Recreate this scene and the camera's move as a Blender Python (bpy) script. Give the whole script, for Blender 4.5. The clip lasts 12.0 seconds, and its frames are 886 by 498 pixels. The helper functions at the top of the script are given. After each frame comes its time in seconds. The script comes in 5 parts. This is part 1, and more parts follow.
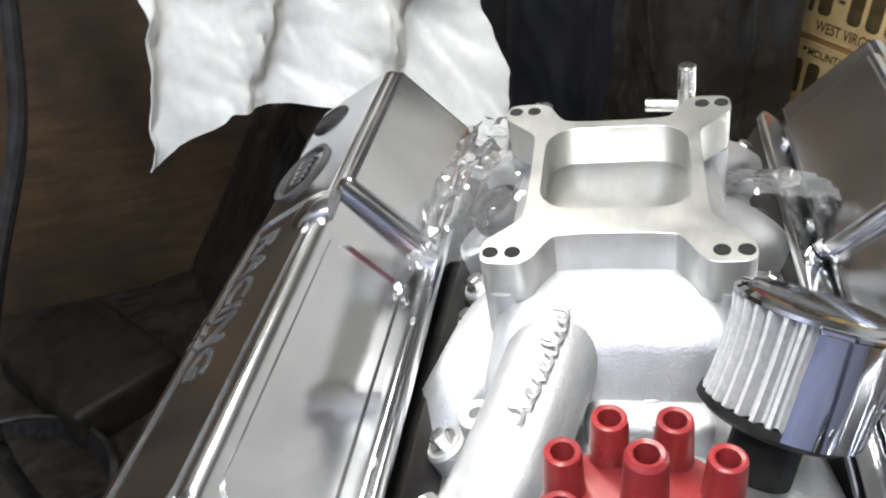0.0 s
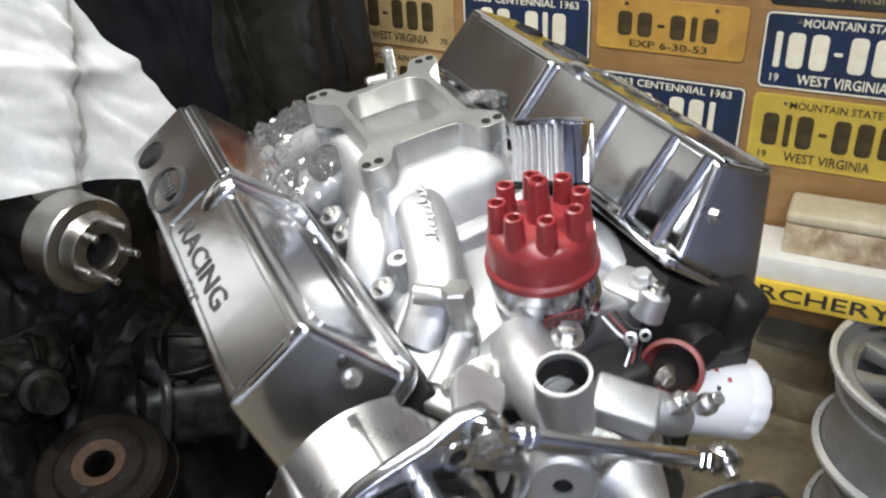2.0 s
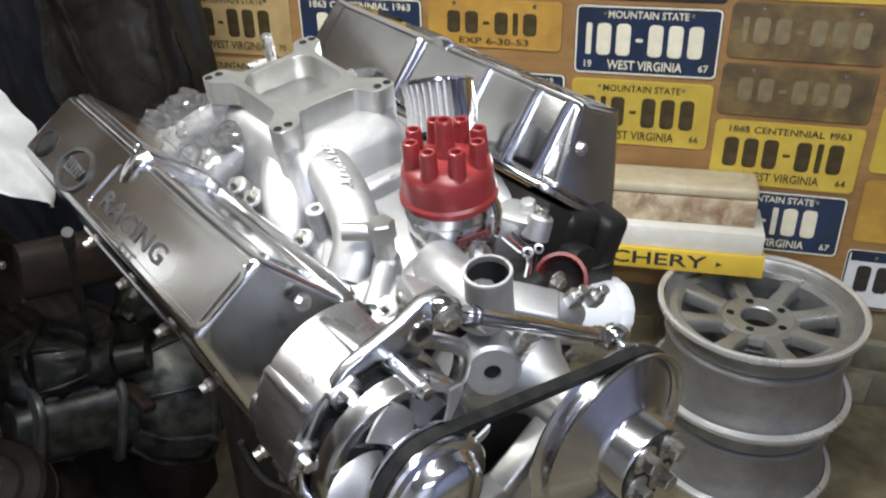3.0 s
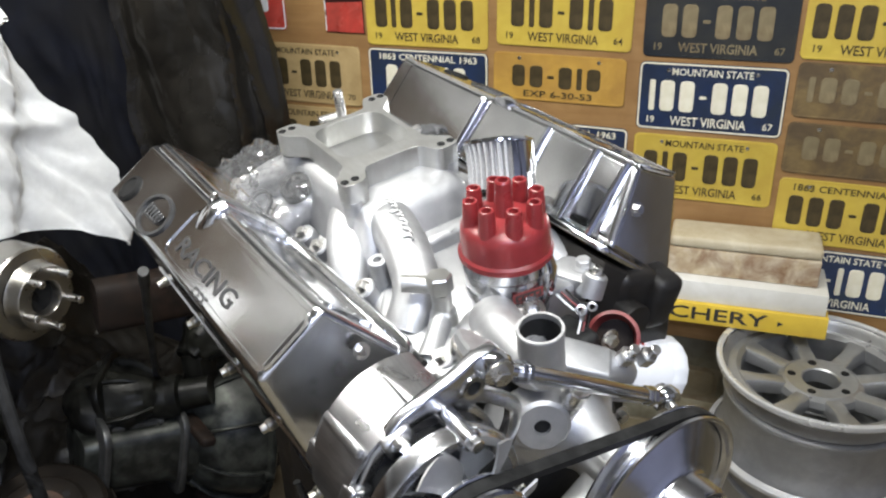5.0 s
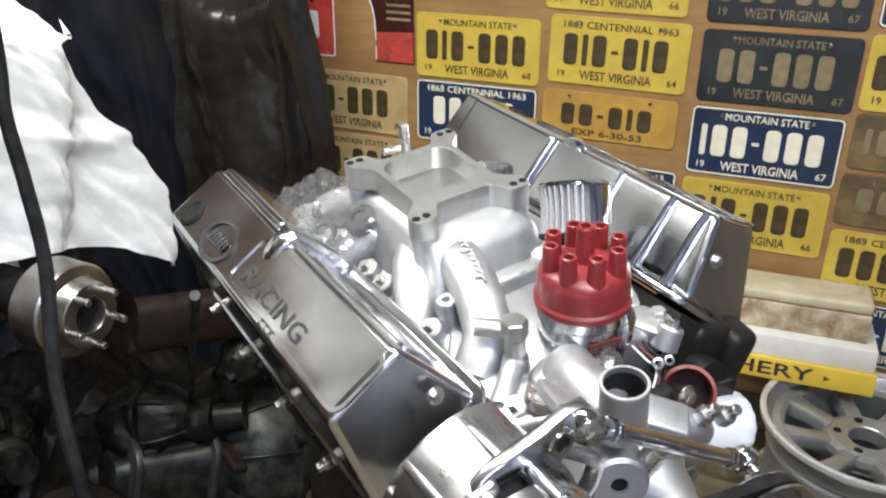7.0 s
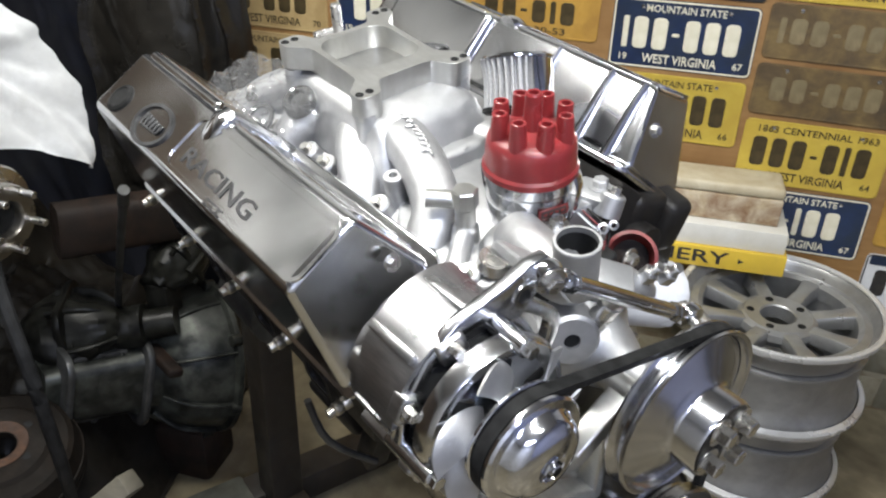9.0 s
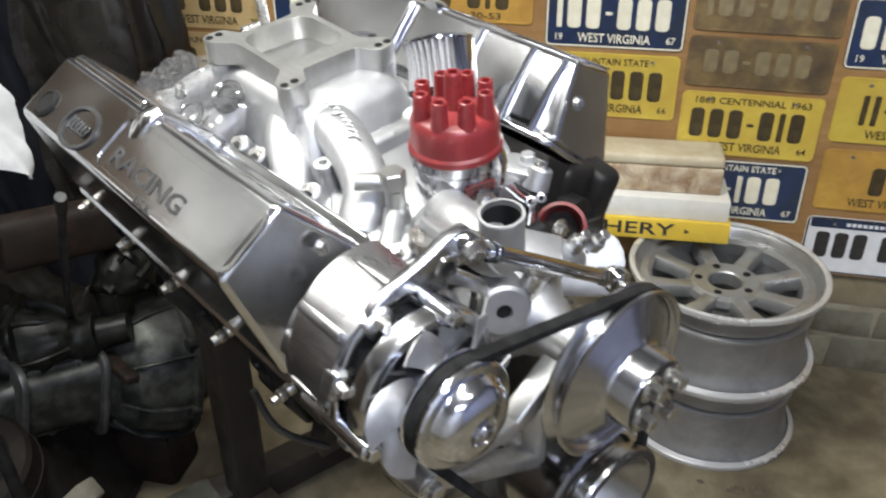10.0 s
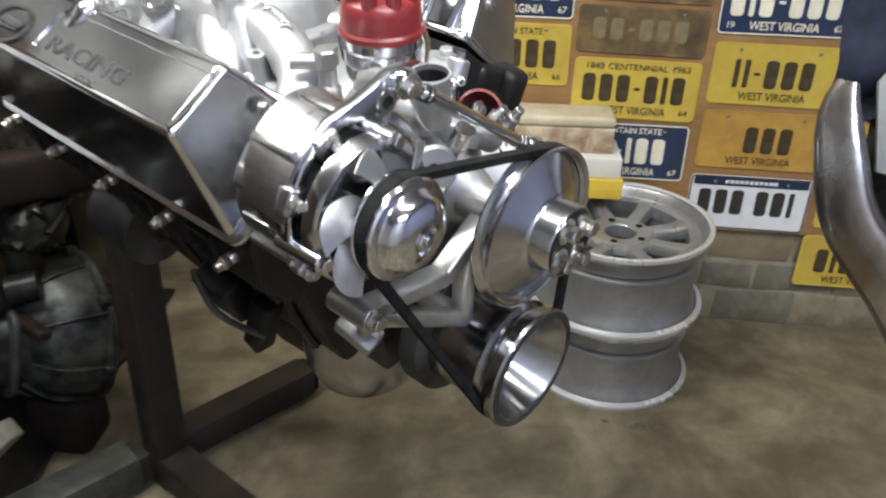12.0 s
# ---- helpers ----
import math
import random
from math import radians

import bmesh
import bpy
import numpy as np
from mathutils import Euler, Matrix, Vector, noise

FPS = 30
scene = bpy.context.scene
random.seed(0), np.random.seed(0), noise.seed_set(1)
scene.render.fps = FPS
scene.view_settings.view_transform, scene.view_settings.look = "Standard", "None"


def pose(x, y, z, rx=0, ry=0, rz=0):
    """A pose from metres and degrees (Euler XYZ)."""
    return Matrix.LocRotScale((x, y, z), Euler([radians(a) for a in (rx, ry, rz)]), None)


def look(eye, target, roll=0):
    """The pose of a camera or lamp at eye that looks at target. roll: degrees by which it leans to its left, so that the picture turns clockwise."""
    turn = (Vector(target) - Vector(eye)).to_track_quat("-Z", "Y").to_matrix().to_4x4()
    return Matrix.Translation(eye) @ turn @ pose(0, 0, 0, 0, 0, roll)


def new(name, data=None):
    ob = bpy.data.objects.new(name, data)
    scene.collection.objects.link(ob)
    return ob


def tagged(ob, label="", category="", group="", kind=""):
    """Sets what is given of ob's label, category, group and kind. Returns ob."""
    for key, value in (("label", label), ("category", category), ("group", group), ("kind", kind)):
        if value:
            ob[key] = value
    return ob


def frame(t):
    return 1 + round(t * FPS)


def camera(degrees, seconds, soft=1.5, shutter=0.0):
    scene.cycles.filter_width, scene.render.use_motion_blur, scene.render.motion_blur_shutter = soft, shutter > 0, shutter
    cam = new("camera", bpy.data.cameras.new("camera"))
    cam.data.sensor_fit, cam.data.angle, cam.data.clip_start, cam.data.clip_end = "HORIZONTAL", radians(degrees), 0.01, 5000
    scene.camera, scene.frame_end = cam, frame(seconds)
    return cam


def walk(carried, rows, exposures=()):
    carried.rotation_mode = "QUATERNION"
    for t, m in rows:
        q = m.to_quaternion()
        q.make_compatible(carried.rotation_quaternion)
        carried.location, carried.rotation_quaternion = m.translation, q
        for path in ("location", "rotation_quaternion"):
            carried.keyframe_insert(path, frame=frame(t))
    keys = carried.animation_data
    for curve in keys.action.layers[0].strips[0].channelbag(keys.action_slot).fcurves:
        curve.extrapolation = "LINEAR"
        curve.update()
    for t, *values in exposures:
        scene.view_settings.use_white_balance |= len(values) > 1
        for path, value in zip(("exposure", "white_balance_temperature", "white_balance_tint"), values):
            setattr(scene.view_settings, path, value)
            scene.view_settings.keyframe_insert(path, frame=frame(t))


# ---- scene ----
cam = camera(56.0, 12.0, soft=2.1, shutter=0.5)
PATH = [
    (0, (0.183, -1.31, 1.337), (-1.319, -0.582, 0.235), 0.2),
    (0.5, (0.169, -1.321, 1.346), (-1.239, -0.43, 0.239), -1.5),
    (1, (0.141, -1.463, 1.357), (-0.895, -0.122, 0.294), -2.4),
    (1.5, (0.166, -1.579, 1.382), (-0.73, -0.105, 0.371), -1.8),
    (2, (0.254, -1.666, 1.39), (-0.63, -0.183, 0.38), -3.4),
    (2.5, (0.247, -1.762, 1.401), (-0.366, -0.185, 0.334), -1.6),
    (2.7, (0.225, -1.788, 1.376), (-0.266, -0.148, 0.342), -2.0),
    (4.3, (0.235, -1.835, 1.402), (-0.358, -0.138, 0.526), -1.7),
    (4.5, (0.234, -1.832, 1.401), (-0.367, -0.137, 0.526), -1.5),
    (5, (0.235, -1.827, 1.4), (-0.412, -0.155, 0.516), -1.9),
    (5.5, (0.217, -1.831, 1.394), (-0.465, -0.196, 0.467), -1.2),
    (6, (0.189, -1.837, 1.401), (-0.525, -0.175, 0.547), 0.0),
    (6.5, (0.174, -1.832, 1.404), (-0.54, -0.147, 0.598), 0.4),
    (7, (0.177, -1.825, 1.403), (-0.519, -0.14, 0.581), 0.4),
    (7.5, (0.172, -1.825, 1.392), (-0.48, -0.168, 0.48), 0.8),
    (7.7, (0.168, -1.831, 1.389), (-0.466, -0.176, 0.464), 1.0),
    (9.3, (0.153, -1.854, 1.366), (-0.289, -0.183, 0.359), 1.1),
    (9.5, (0.158, -1.851, 1.368), (-0.274, -0.179, 0.36), 0.4),
    (10, (0.188, -1.864, 1.364), (-0.2, -0.183, 0.353), -0.8),
    (10.5, (0.25, -1.922, 1.36), (-0.125, -0.265, 0.305), -1.2),
    (11, (0.268, -2.001, 1.349), (-0.204, -0.397, 0.252), -2.6),
    (11.5, (0.239, -2.039, 1.347), (-0.1, -0.371, 0.296), -1.3),
    (12, (0.177, -1.999, 1.265), (0.03, -0.25, 0.308), 1.5),
]
walk(cam, [(t, look(eye, target, roll)) for t, eye, target, roll in PATH],
     [(0, 0.08), (0.5, 0.05), (1.0, -0.14), (1.5, -0.18), (2.5, -0.16), (4.3, -0.04), (7.0, -0.03), (9.5, 0.0), (12, 0.06)])

# ---- light ----
world = bpy.data.worlds.new("room_air")
scene.world = world
world.use_nodes = True
world.node_tree.nodes["Background"].inputs[0].default_value = (0.9, 0.95, 1.0, 1)
world.node_tree.nodes["Background"].inputs[1].default_value = 0.012


def area(name, eye, target, sx, sy, watts, color):
    d = bpy.data.lights.new(name, "AREA")
    d.shape, d.size, d.size_y, d.energy, d.color = "RECTANGLE", sx, sy, watts, color
    ob = new(name, d)
    ob.matrix_world = look(eye, target)
    return ob


area("ceiling_tube_light", (0.6, -1.75, 2.36), (0.6, -1.75, 0), 1.2, 0.12, 35, (0.97, 0.99, 0.98))
# Unseen tube, added and placed to brighten the left wall and its plates.
area("ceiling_tube_light", (-0.7, -1.2, 2.36), (-0.7, -1.2, 0), 1.2, 0.12, 44, (1.0, 0.99, 0.94))
# Unseen bluish tube, added behind the camera to brighten the engine's front.
area("ceiling_tube_light", (0.95, -2.95, 2.36), (0.95, -2.95, 0), 1.2, 0.12, 48, (0.66, 0.74, 1.0))



# ---- materials ----
def ramp(nt, fac, stops):
    r = nt.nodes.new("ShaderNodeValToRGB")
    while len(r.color_ramp.elements) < len(stops):
        r.color_ramp.elements.new(0.5)
    for e, (p, c) in zip(r.color_ramp.elements, stops):
        e.position, e.color = p, (*c, 1)
    nt.links.new(fac, r.inputs[0])
    return r.outputs[0]


def tex(nt, scale, detail=4, rough=0.55, distort=0.0, stretch=(1, 1, 1)):
    co = nt.nodes.new("ShaderNodeTexCoord")
    mp = nt.nodes.new("ShaderNodeMapping")
    mp.inputs["Scale"].default_value = stretch
    n = nt.nodes.new("ShaderNodeTexNoise")
    n.inputs["Scale"].default_value, n.inputs["Detail"].default_value = scale, detail
    n.inputs["Roughness"].default_value, n.inputs["Distortion"].default_value = rough, distort
    nt.links.new(co.outputs["Object"], mp.inputs[0])
    nt.links.new(mp.outputs[0], n.inputs[0])
    return n.outputs[0]


def span(nt, fac, lo, hi):
    m = nt.nodes.new("ShaderNodeMapRange")
    m.inputs[3].default_value, m.inputs[4].default_value = lo, hi
    m.inputs[1].default_value, m.inputs[2].default_value = 0.3, 0.7
    nt.links.new(fac, m.inputs[0])
    return m.outputs[0]


def material(name, c1, c2, scale=30.0, metal=0.0, rough=(0.4, 0.6), bump=0.0, bscale=200.0, blot=None, bscale2=4.0,
             stretch=(1, 1, 1), coat=0.0, vary=0.0, lo=0.35, hi=0.65, spec=0.5):
    """Two colours mixed by a fine noise, blotched by a coarse one, with relief."""
    m = bpy.data.materials.new(name)
    m.use_nodes = True
    nt = m.node_tree
    b = nt.nodes["Principled BSDF"]
    b.inputs["Metallic"].default_value = metal
    col = ramp(nt, tex(nt, scale, 6, stretch=stretch), ((lo, c1), (hi, c2)))
    if blot:
        mx = nt.nodes.new("ShaderNodeMix")
        mx.data_type = "RGBA"
        nt.links.new(span(nt, tex(nt, bscale2, 5, 0.65, 0.6), 0.0, 1.0), mx.inputs[0])
        nt.links.new(col, mx.inputs[6])
        mx.inputs[7].default_value = (*blot, 1)
        col = mx.outputs[2]
    if vary:
        info = nt.nodes.new("ShaderNodeObjectInfo")
        hsv = nt.nodes.new("ShaderNodeHueSaturation")
        nt.links.new(col, hsv.inputs["Color"])
        v = nt.nodes.new("ShaderNodeMapRange")
        v.inputs[3].default_value, v.inputs[4].default_value = 1 - vary, 1 + vary
        nt.links.new(info.outputs["Random"], v.inputs[0])
        nt.links.new(v.outputs[0], hsv.inputs["Value"])
        col = hsv.outputs[0]
    nt.links.new(col, b.inputs["Base Color"])
    nt.links.new(span(nt, tex(nt, scale * 0.6, 5), *rough), b.inputs["Roughness"])
    b.inputs["Coat Weight"].default_value = coat
    b.inputs["Specular IOR Level"].default_value = spec
    b.inputs["Coat Roughness"].default_value = 0.12
    if bump:
        bp = nt.nodes.new("ShaderNodeBump")
        bp.inputs["Strength"].default_value, bp.inputs["Distance"].default_value = bump, 0.001
        nt.links.new(tex(nt, bscale, 5, stretch=stretch), bp.inputs["Height"])
        nt.links.new(bp.outputs[0], b.inputs["Normal"])
    return m


CAST = material("cast_aluminium", (0.47, 0.472, 0.475), (0.58, 0.582, 0.585), 60, 0.92, (0.44, 0.58), 0.4, 600, (0.41, 0.413, 0.42), 11)
MACH = material("machined_aluminium", (0.55, 0.55, 0.535), (0.63, 0.63, 0.615), 40, 0.94, (0.3, 0.42), 0.08, 500, (0.48, 0.475, 0.45), 20, stretch=(1, 4, 1))
POL = material("polished_aluminium", (0.68, 0.685, 0.7), (0.84, 0.845, 0.855), 10, 1.0, (0.09, 0.24), 0.14, 24, (0.6, 0.605, 0.62), 15)
DARKMET = material("darkened_letter_metal", (0.02, 0.02, 0.021), (0.05, 0.05, 0.051), 40, 0.2, (0.4, 0.55))
MIRROR = material("smooth_chrome", (0.64, 0.65, 0.69), (0.7, 0.71, 0.75), 8, 1.0, (0.1, 0.17))
CHROME = material("chrome", (0.62, 0.635, 0.68), (0.72, 0.735, 0.77), 12, 1.0, (0.04, 0.11), 0.04, 40)
BRUSH = material("brushed_alternator_metal", (0.4, 0.403, 0.41), (0.54, 0.54, 0.543), 50, 1.0, (0.24, 0.4), 0.16, 300, (0.4, 0.4, 0.41), 18, stretch=(1, 8, 8))
SATIN = material("buffed_aluminium", (0.56, 0.57, 0.6), (0.68, 0.69, 0.72), 20, 1.0, (0.13, 0.24), 0.06, 120, (0.5, 0.5, 0.52), 14)
OLDCHROME = material("pitted_old_chrome", (0.4, 0.4, 0.4), (0.52, 0.52, 0.52), 25, 0.95, (0.14, 0.34), 0.15, 120, (0.2, 0.16, 0.12), 9)
PULLEY = material("dulled_pulley_chrome", (0.36, 0.365, 0.375), (0.5, 0.505, 0.515), 18, 1.0, (0.14, 0.3), 0.1, 150, (0.26, 0.25, 0.24), 16)
STEEL = material("bolt_steel", (0.55, 0.54, 0.52), (0.7, 0.69, 0.67), 80, 1.0, (0.2, 0.35))
BRASS = material("dull_plated_steel", (0.42, 0.4, 0.34), (0.58, 0.56, 0.5), 90, 1.0, (0.28, 0.42))
IRON = material("black_engine_paint", (0.005, 0.005, 0.0055), (0.011, 0.011, 0.012), 40, 0.0, (0.35, 0.55), 0.3, 300, (0.014, 0.012, 0.01), 7)
RED = material("red_moulded_plastic", (0.2, 0.02, 0.022), (0.27, 0.027, 0.028), 40, 0.0, (0.24, 0.38), 0.06, 300, (0.17, 0.02, 0.022), 25)
REDW = material("red_wire", (0.12, 0.02, 0.02), (0.18, 0.03, 0.028), 40, 0.0, (0.4, 0.5))
RUBBER = material("black_rubber", (0.008, 0.008, 0.008), (0.018, 0.018, 0.018), 80, 0.0, (0.5, 0.7), 0.2, 400)
# Near-black fill that paints the shade inside holes, slots and gaps.
DARK = material("hole_shade_black", (0.01, 0.01, 0.01), (0.02, 0.02, 0.02), 40, 0.0, (0.6, 0.8))
WHITE = material("white_enamel", (0.75, 0.76, 0.77), (0.82, 0.82, 0.82), 20, 0.0, (0.3, 0.4))
PLEAT = material("filter_gauze", (0.36, 0.36, 0.36), (0.46, 0.46, 0.46), 300, 0.2, (0.5, 0.6), 0.3, 1500)
CLOTH = material("white_cotton", (0.7, 0.705, 0.7), (0.79, 0.795, 0.79), 60, 0.0, (0.8, 0.95), 0.6, 700, (0.58, 0.58, 0.56), 9)
PLAST = material("black_plastic_sheet", (0.013, 0.012, 0.01), (0.03, 0.027, 0.022), 9, 0.0, (0.14, 0.32), 0.4, 34, (0.009, 0.0085, 0.008), 3)
TARP = material("dark_navy_tarp", (0.004, 0.005, 0.009), (0.009, 0.011, 0.02), 14, 0.0, (0.35, 0.6), 0.5, 60, (0.014, 0.014, 0.016), 5, spec=0.35)
# Blue for the unseen east wall, picked to tint reflections in polished metal.
BLUEWALL = material("blue_reflection_tint", (0.31, 0.33, 0.45), (0.39, 0.41, 0.53), 9, 0.0, (0.6, 0.85), 0.2, 60, (0.27, 0.285, 0.4), 2)
NAVY = material("navy_fabric", (0.006, 0.008, 0.02), (0.012, 0.015, 0.035), 60, 0.0, (0.7, 0.9), 0.3, 600)
CONC = material("dirty_concrete", (0.13, 0.107, 0.063), (0.3, 0.255, 0.163), 9, 0.0, (0.55, 0.85), 0.6, 70, (0.088, 0.071, 0.041), 4.2)
STAIN = material("oil_soaked_concrete", (0.03, 0.023, 0.013), (0.11, 0.088, 0.055), 45, 0.0, (0.6, 0.8), 0.5, 90, (0.16, 0.13, 0.085), 30)
STONE = material("painted_masonry", (0.22, 0.19, 0.125), (0.35, 0.33, 0.26), 7, 0.0, (0.7, 0.9), 0.8, 50, (0.12, 0.08, 0.038), 6)
PLY = material("aged_plywood", (0.31, 0.17, 0.06), (0.42, 0.25, 0.1), 7, 0.0, (0.35, 0.55), 0.3, 40, (0.21, 0.11, 0.042), 3, stretch=(1, 1, 7))
DARKWOOD = material("dark_stained_boards", (0.04, 0.024, 0.01), (0.085, 0.052, 0.021), 7, 0.0, (0.5, 0.75), 0.3, 40, (0.022, 0.014, 0.008), 2.5, stretch=(1, 1, 6))
CEIL = material("dull_ceiling_paint", (0.48, 0.48, 0.475), (0.56, 0.56, 0.55), 9, 0.0, (0.7, 0.9), 0.2, 60, (0.38, 0.38, 0.37), 2)
PALE = material("pale_wall_paint", (0.46, 0.46, 0.45), (0.54, 0.54, 0.53), 9, 0.0, (0.6, 0.85), 0.2, 60, (0.36, 0.355, 0.34), 2)
TIMBER = material("weathered_timber", (0.085, 0.078, 0.058), (0.165, 0.15, 0.115), 10, 0.0, (0.7, 0.9), 0.4, 80, (0.09, 0.08, 0.06), 8, stretch=(1, 1, 6))
BELLM = material("dull_cast_housing", (0.008, 0.009, 0.0075), (0.075, 0.08, 0.068), 26, 0.3, (0.3, 0.52), 0.9, 70, (0.006, 0.006, 0.0055), 8, spec=0.3)
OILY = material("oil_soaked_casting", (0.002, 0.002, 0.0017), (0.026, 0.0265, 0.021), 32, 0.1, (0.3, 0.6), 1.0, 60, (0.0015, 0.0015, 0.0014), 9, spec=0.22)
DULLP = material("dull_grey_panel_paint", (0.11, 0.115, 0.11), (0.17, 0.175, 0.17), 20, 0.0, (0.4, 0.6), 0.2, 120, (0.08, 0.078, 0.07), 12)
SLEEVE = material("worn_steel_sleeve", (0.045, 0.05, 0.043), (0.1, 0.107, 0.09), 22, 0.2, (0.35, 0.6), 0.4, 140, (0.03, 0.026, 0.02), 14)
RUSTY = material("orange_rust", (0.03, 0.013, 0.006), (0.075, 0.032, 0.013), 60, 0.0, (0.75, 0.95), 0.6, 300, (0.03, 0.018, 0.012), 30)
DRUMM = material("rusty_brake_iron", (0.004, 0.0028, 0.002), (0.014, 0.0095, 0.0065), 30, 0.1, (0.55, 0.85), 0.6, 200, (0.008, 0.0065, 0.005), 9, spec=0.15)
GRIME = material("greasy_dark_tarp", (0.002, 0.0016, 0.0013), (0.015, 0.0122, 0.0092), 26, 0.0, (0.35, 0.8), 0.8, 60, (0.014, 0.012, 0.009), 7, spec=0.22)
RIMPAINT = material("silver_wheel_paint", (0.38, 0.385, 0.39), (0.47, 0.475, 0.48), 40, 0.7, (0.27, 0.4), 0.15, 500, (0.33, 0.33, 0.325), 9)
RIMLIP = material("polished_rim_lip", (0.72, 0.725, 0.73), (0.78, 0.785, 0.79), 12, 0.55, (0.22, 0.32))
STANDP = material("greasy_stand_paint", (0.012, 0.0115, 0.011), (0.026, 0.025, 0.023), 25, 0.1, (0.35, 0.6), 0.3, 150, (0.036, 0.028, 0.02), 6)
RUST = material("rusty_iron", (0.007, 0.0045, 0.0035), (0.027, 0.015, 0.01), 30, 0.1, (0.5, 0.8), 0.6, 200, (0.014, 0.011, 0.009), 7, spec=0.25)
GREASE = material("greasy_cast_metal", (0.05, 0.052, 0.052), (0.11, 0.112, 0.11), 20, 0.5, (0.32, 0.55), 0.5, 120, (0.018, 0.017, 0.016), 9)
TURNED = material("turned_steel", (0.28, 0.272, 0.255), (0.4, 0.39, 0.365), 30, 1.0, (0.24, 0.36), 0.08, 400, (0.42, 0.4, 0.36), 8)
CARDW = material("white_box_card", (0.72, 0.71, 0.66), (0.8, 0.79, 0.75), 30, 0.0, (0.5, 0.7), 0.1, 200, (0.62, 0.6, 0.53), 6)
CARDY = material("yellow_box_print", (0.72, 0.5, 0.04), (0.78, 0.56, 0.06), 30, 0.0, (0.4, 0.55), 0.05, 200, (0.62, 0.42, 0.05), 8)
CARDT = material("torn_tan_card", (0.6, 0.5, 0.33), (0.7, 0.62, 0.46), 26, 0.0, (0.6, 0.8), 0.3, 160, (0.2, 0.1, 0.045), 19, lo=0.42, hi=0.56)
CARDC = material("cream_box_card", (0.52, 0.46, 0.33), (0.62, 0.56, 0.42), 25, 0.0, (0.6, 0.8), 0.2, 160, (0.42, 0.34, 0.21), 12)
INK = material("dark_ink", (0.02, 0.02, 0.02), (0.04, 0.035, 0.03), 60, 0.0, (0.5, 0.6))
REDINK = material("red_ink", (0.3, 0.02, 0.02), (0.4, 0.04, 0.04), 60, 0.0, (0.5, 0.6))
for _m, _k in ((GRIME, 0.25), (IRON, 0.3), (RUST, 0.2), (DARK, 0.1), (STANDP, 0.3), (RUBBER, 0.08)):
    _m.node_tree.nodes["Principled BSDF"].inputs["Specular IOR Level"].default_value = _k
TUBE = bpy.data.materials.new("lit_tube")
TUBE.use_nodes = True
TUBE.node_tree.nodes["Principled BSDF"].inputs["Emission Color"].default_value = (0.93, 0.98, 1.0, 1)
TUBE.node_tree.nodes["Principled BSDF"].inputs["Emission Strength"].default_value = 9
FILM = bpy.data.materials.new("clear_plastic_film")
FILM.use_nodes = True
_nt = FILM.node_tree
_nt.nodes.remove(_nt.nodes["Principled BSDF"])
_clear, _gloss, _haze = (_nt.nodes.new("ShaderNodeBsdf" + k) for k in ("Transparent", "Glossy", "Diffuse"))
_clear.inputs[0].default_value = (0.93, 0.935, 0.94, 1)
_gloss.inputs["Roughness"].default_value = 0.04
_haze.inputs[0].default_value = (0.8, 0.81, 0.83, 1)
_edge = _nt.nodes.new("ShaderNodeLayerWeight")
_edge.inputs[0].default_value = 0.42
_m1, _m2 = _nt.nodes.new("ShaderNodeMixShader"), _nt.nodes.new("ShaderNodeMixShader")
_m1.inputs[0].default_value = 0.07
_nt.links.new(_clear.outputs[0], _m1.inputs[1])
_nt.links.new(_haze.outputs[0], _m1.inputs[2])
_nt.links.new(_edge.outputs["Fresnel"], _m2.inputs[0])
_nt.links.new(_m1.outputs[0], _m2.inputs[1])
_nt.links.new(_gloss.outputs[0], _m2.inputs[2])
_nt.links.new(_m2.outputs[0], _nt.nodes["Material Output"].inputs[0])


# ---- shapes ----
def at(p, d=(0, 0, 1), up=(1, 0, 0)):
    """A matrix at p whose z axis points along d, and whose x axis leans to up."""
    z = Vector(d).normalized()
    x = Vector(up)
    x = x - z * x.dot(z)
    if x.length < 1e-4:
        x = Vector((0, 1, 0)) - z * z.y
    x.normalize()
    y = z.cross(x)
    m = Matrix((x, y, z)).transposed().to_4x4()
    m.translation = p
    return m


def poly(verts, faces):
    bm = bmesh.new()
    vs = [bm.verts.new(v) for v in verts]
    for f in faces:
        bm.faces.new([vs[i] for i in f])
    bmesh.ops.recalc_face_normals(bm, faces=bm.faces)
    return bm


def soften(bm, width, seg=2, angle=25):
    es = [e for e in bm.edges if len(e.link_faces) == 2 and e.calc_face_angle(0) > radians(angle)]
    if width:
        bmesh.ops.bevel(bm, geom=es, offset=width, segments=seg, profile=0.5, affect="EDGES", clamp_overlap=True)
    return bm


def box(sx, sy, sz, m=Matrix(), bev=0.002, seg=2):
    x, y, z = sx / 2, sy / 2, sz / 2
    bm = poly([(a, b, c) for c in (-z, z) for a, b in ((-x, -y), (x, -y), (x, y), (-x, y))],
              [(3, 2, 1, 0), (4, 5, 6, 7), (0, 1, 5, 4), (1, 2, 6, 5), (2, 3, 7, 6), (3, 0, 4, 7)])
    soften(bm, bev, seg)
    bm.transform(m)
    return bm


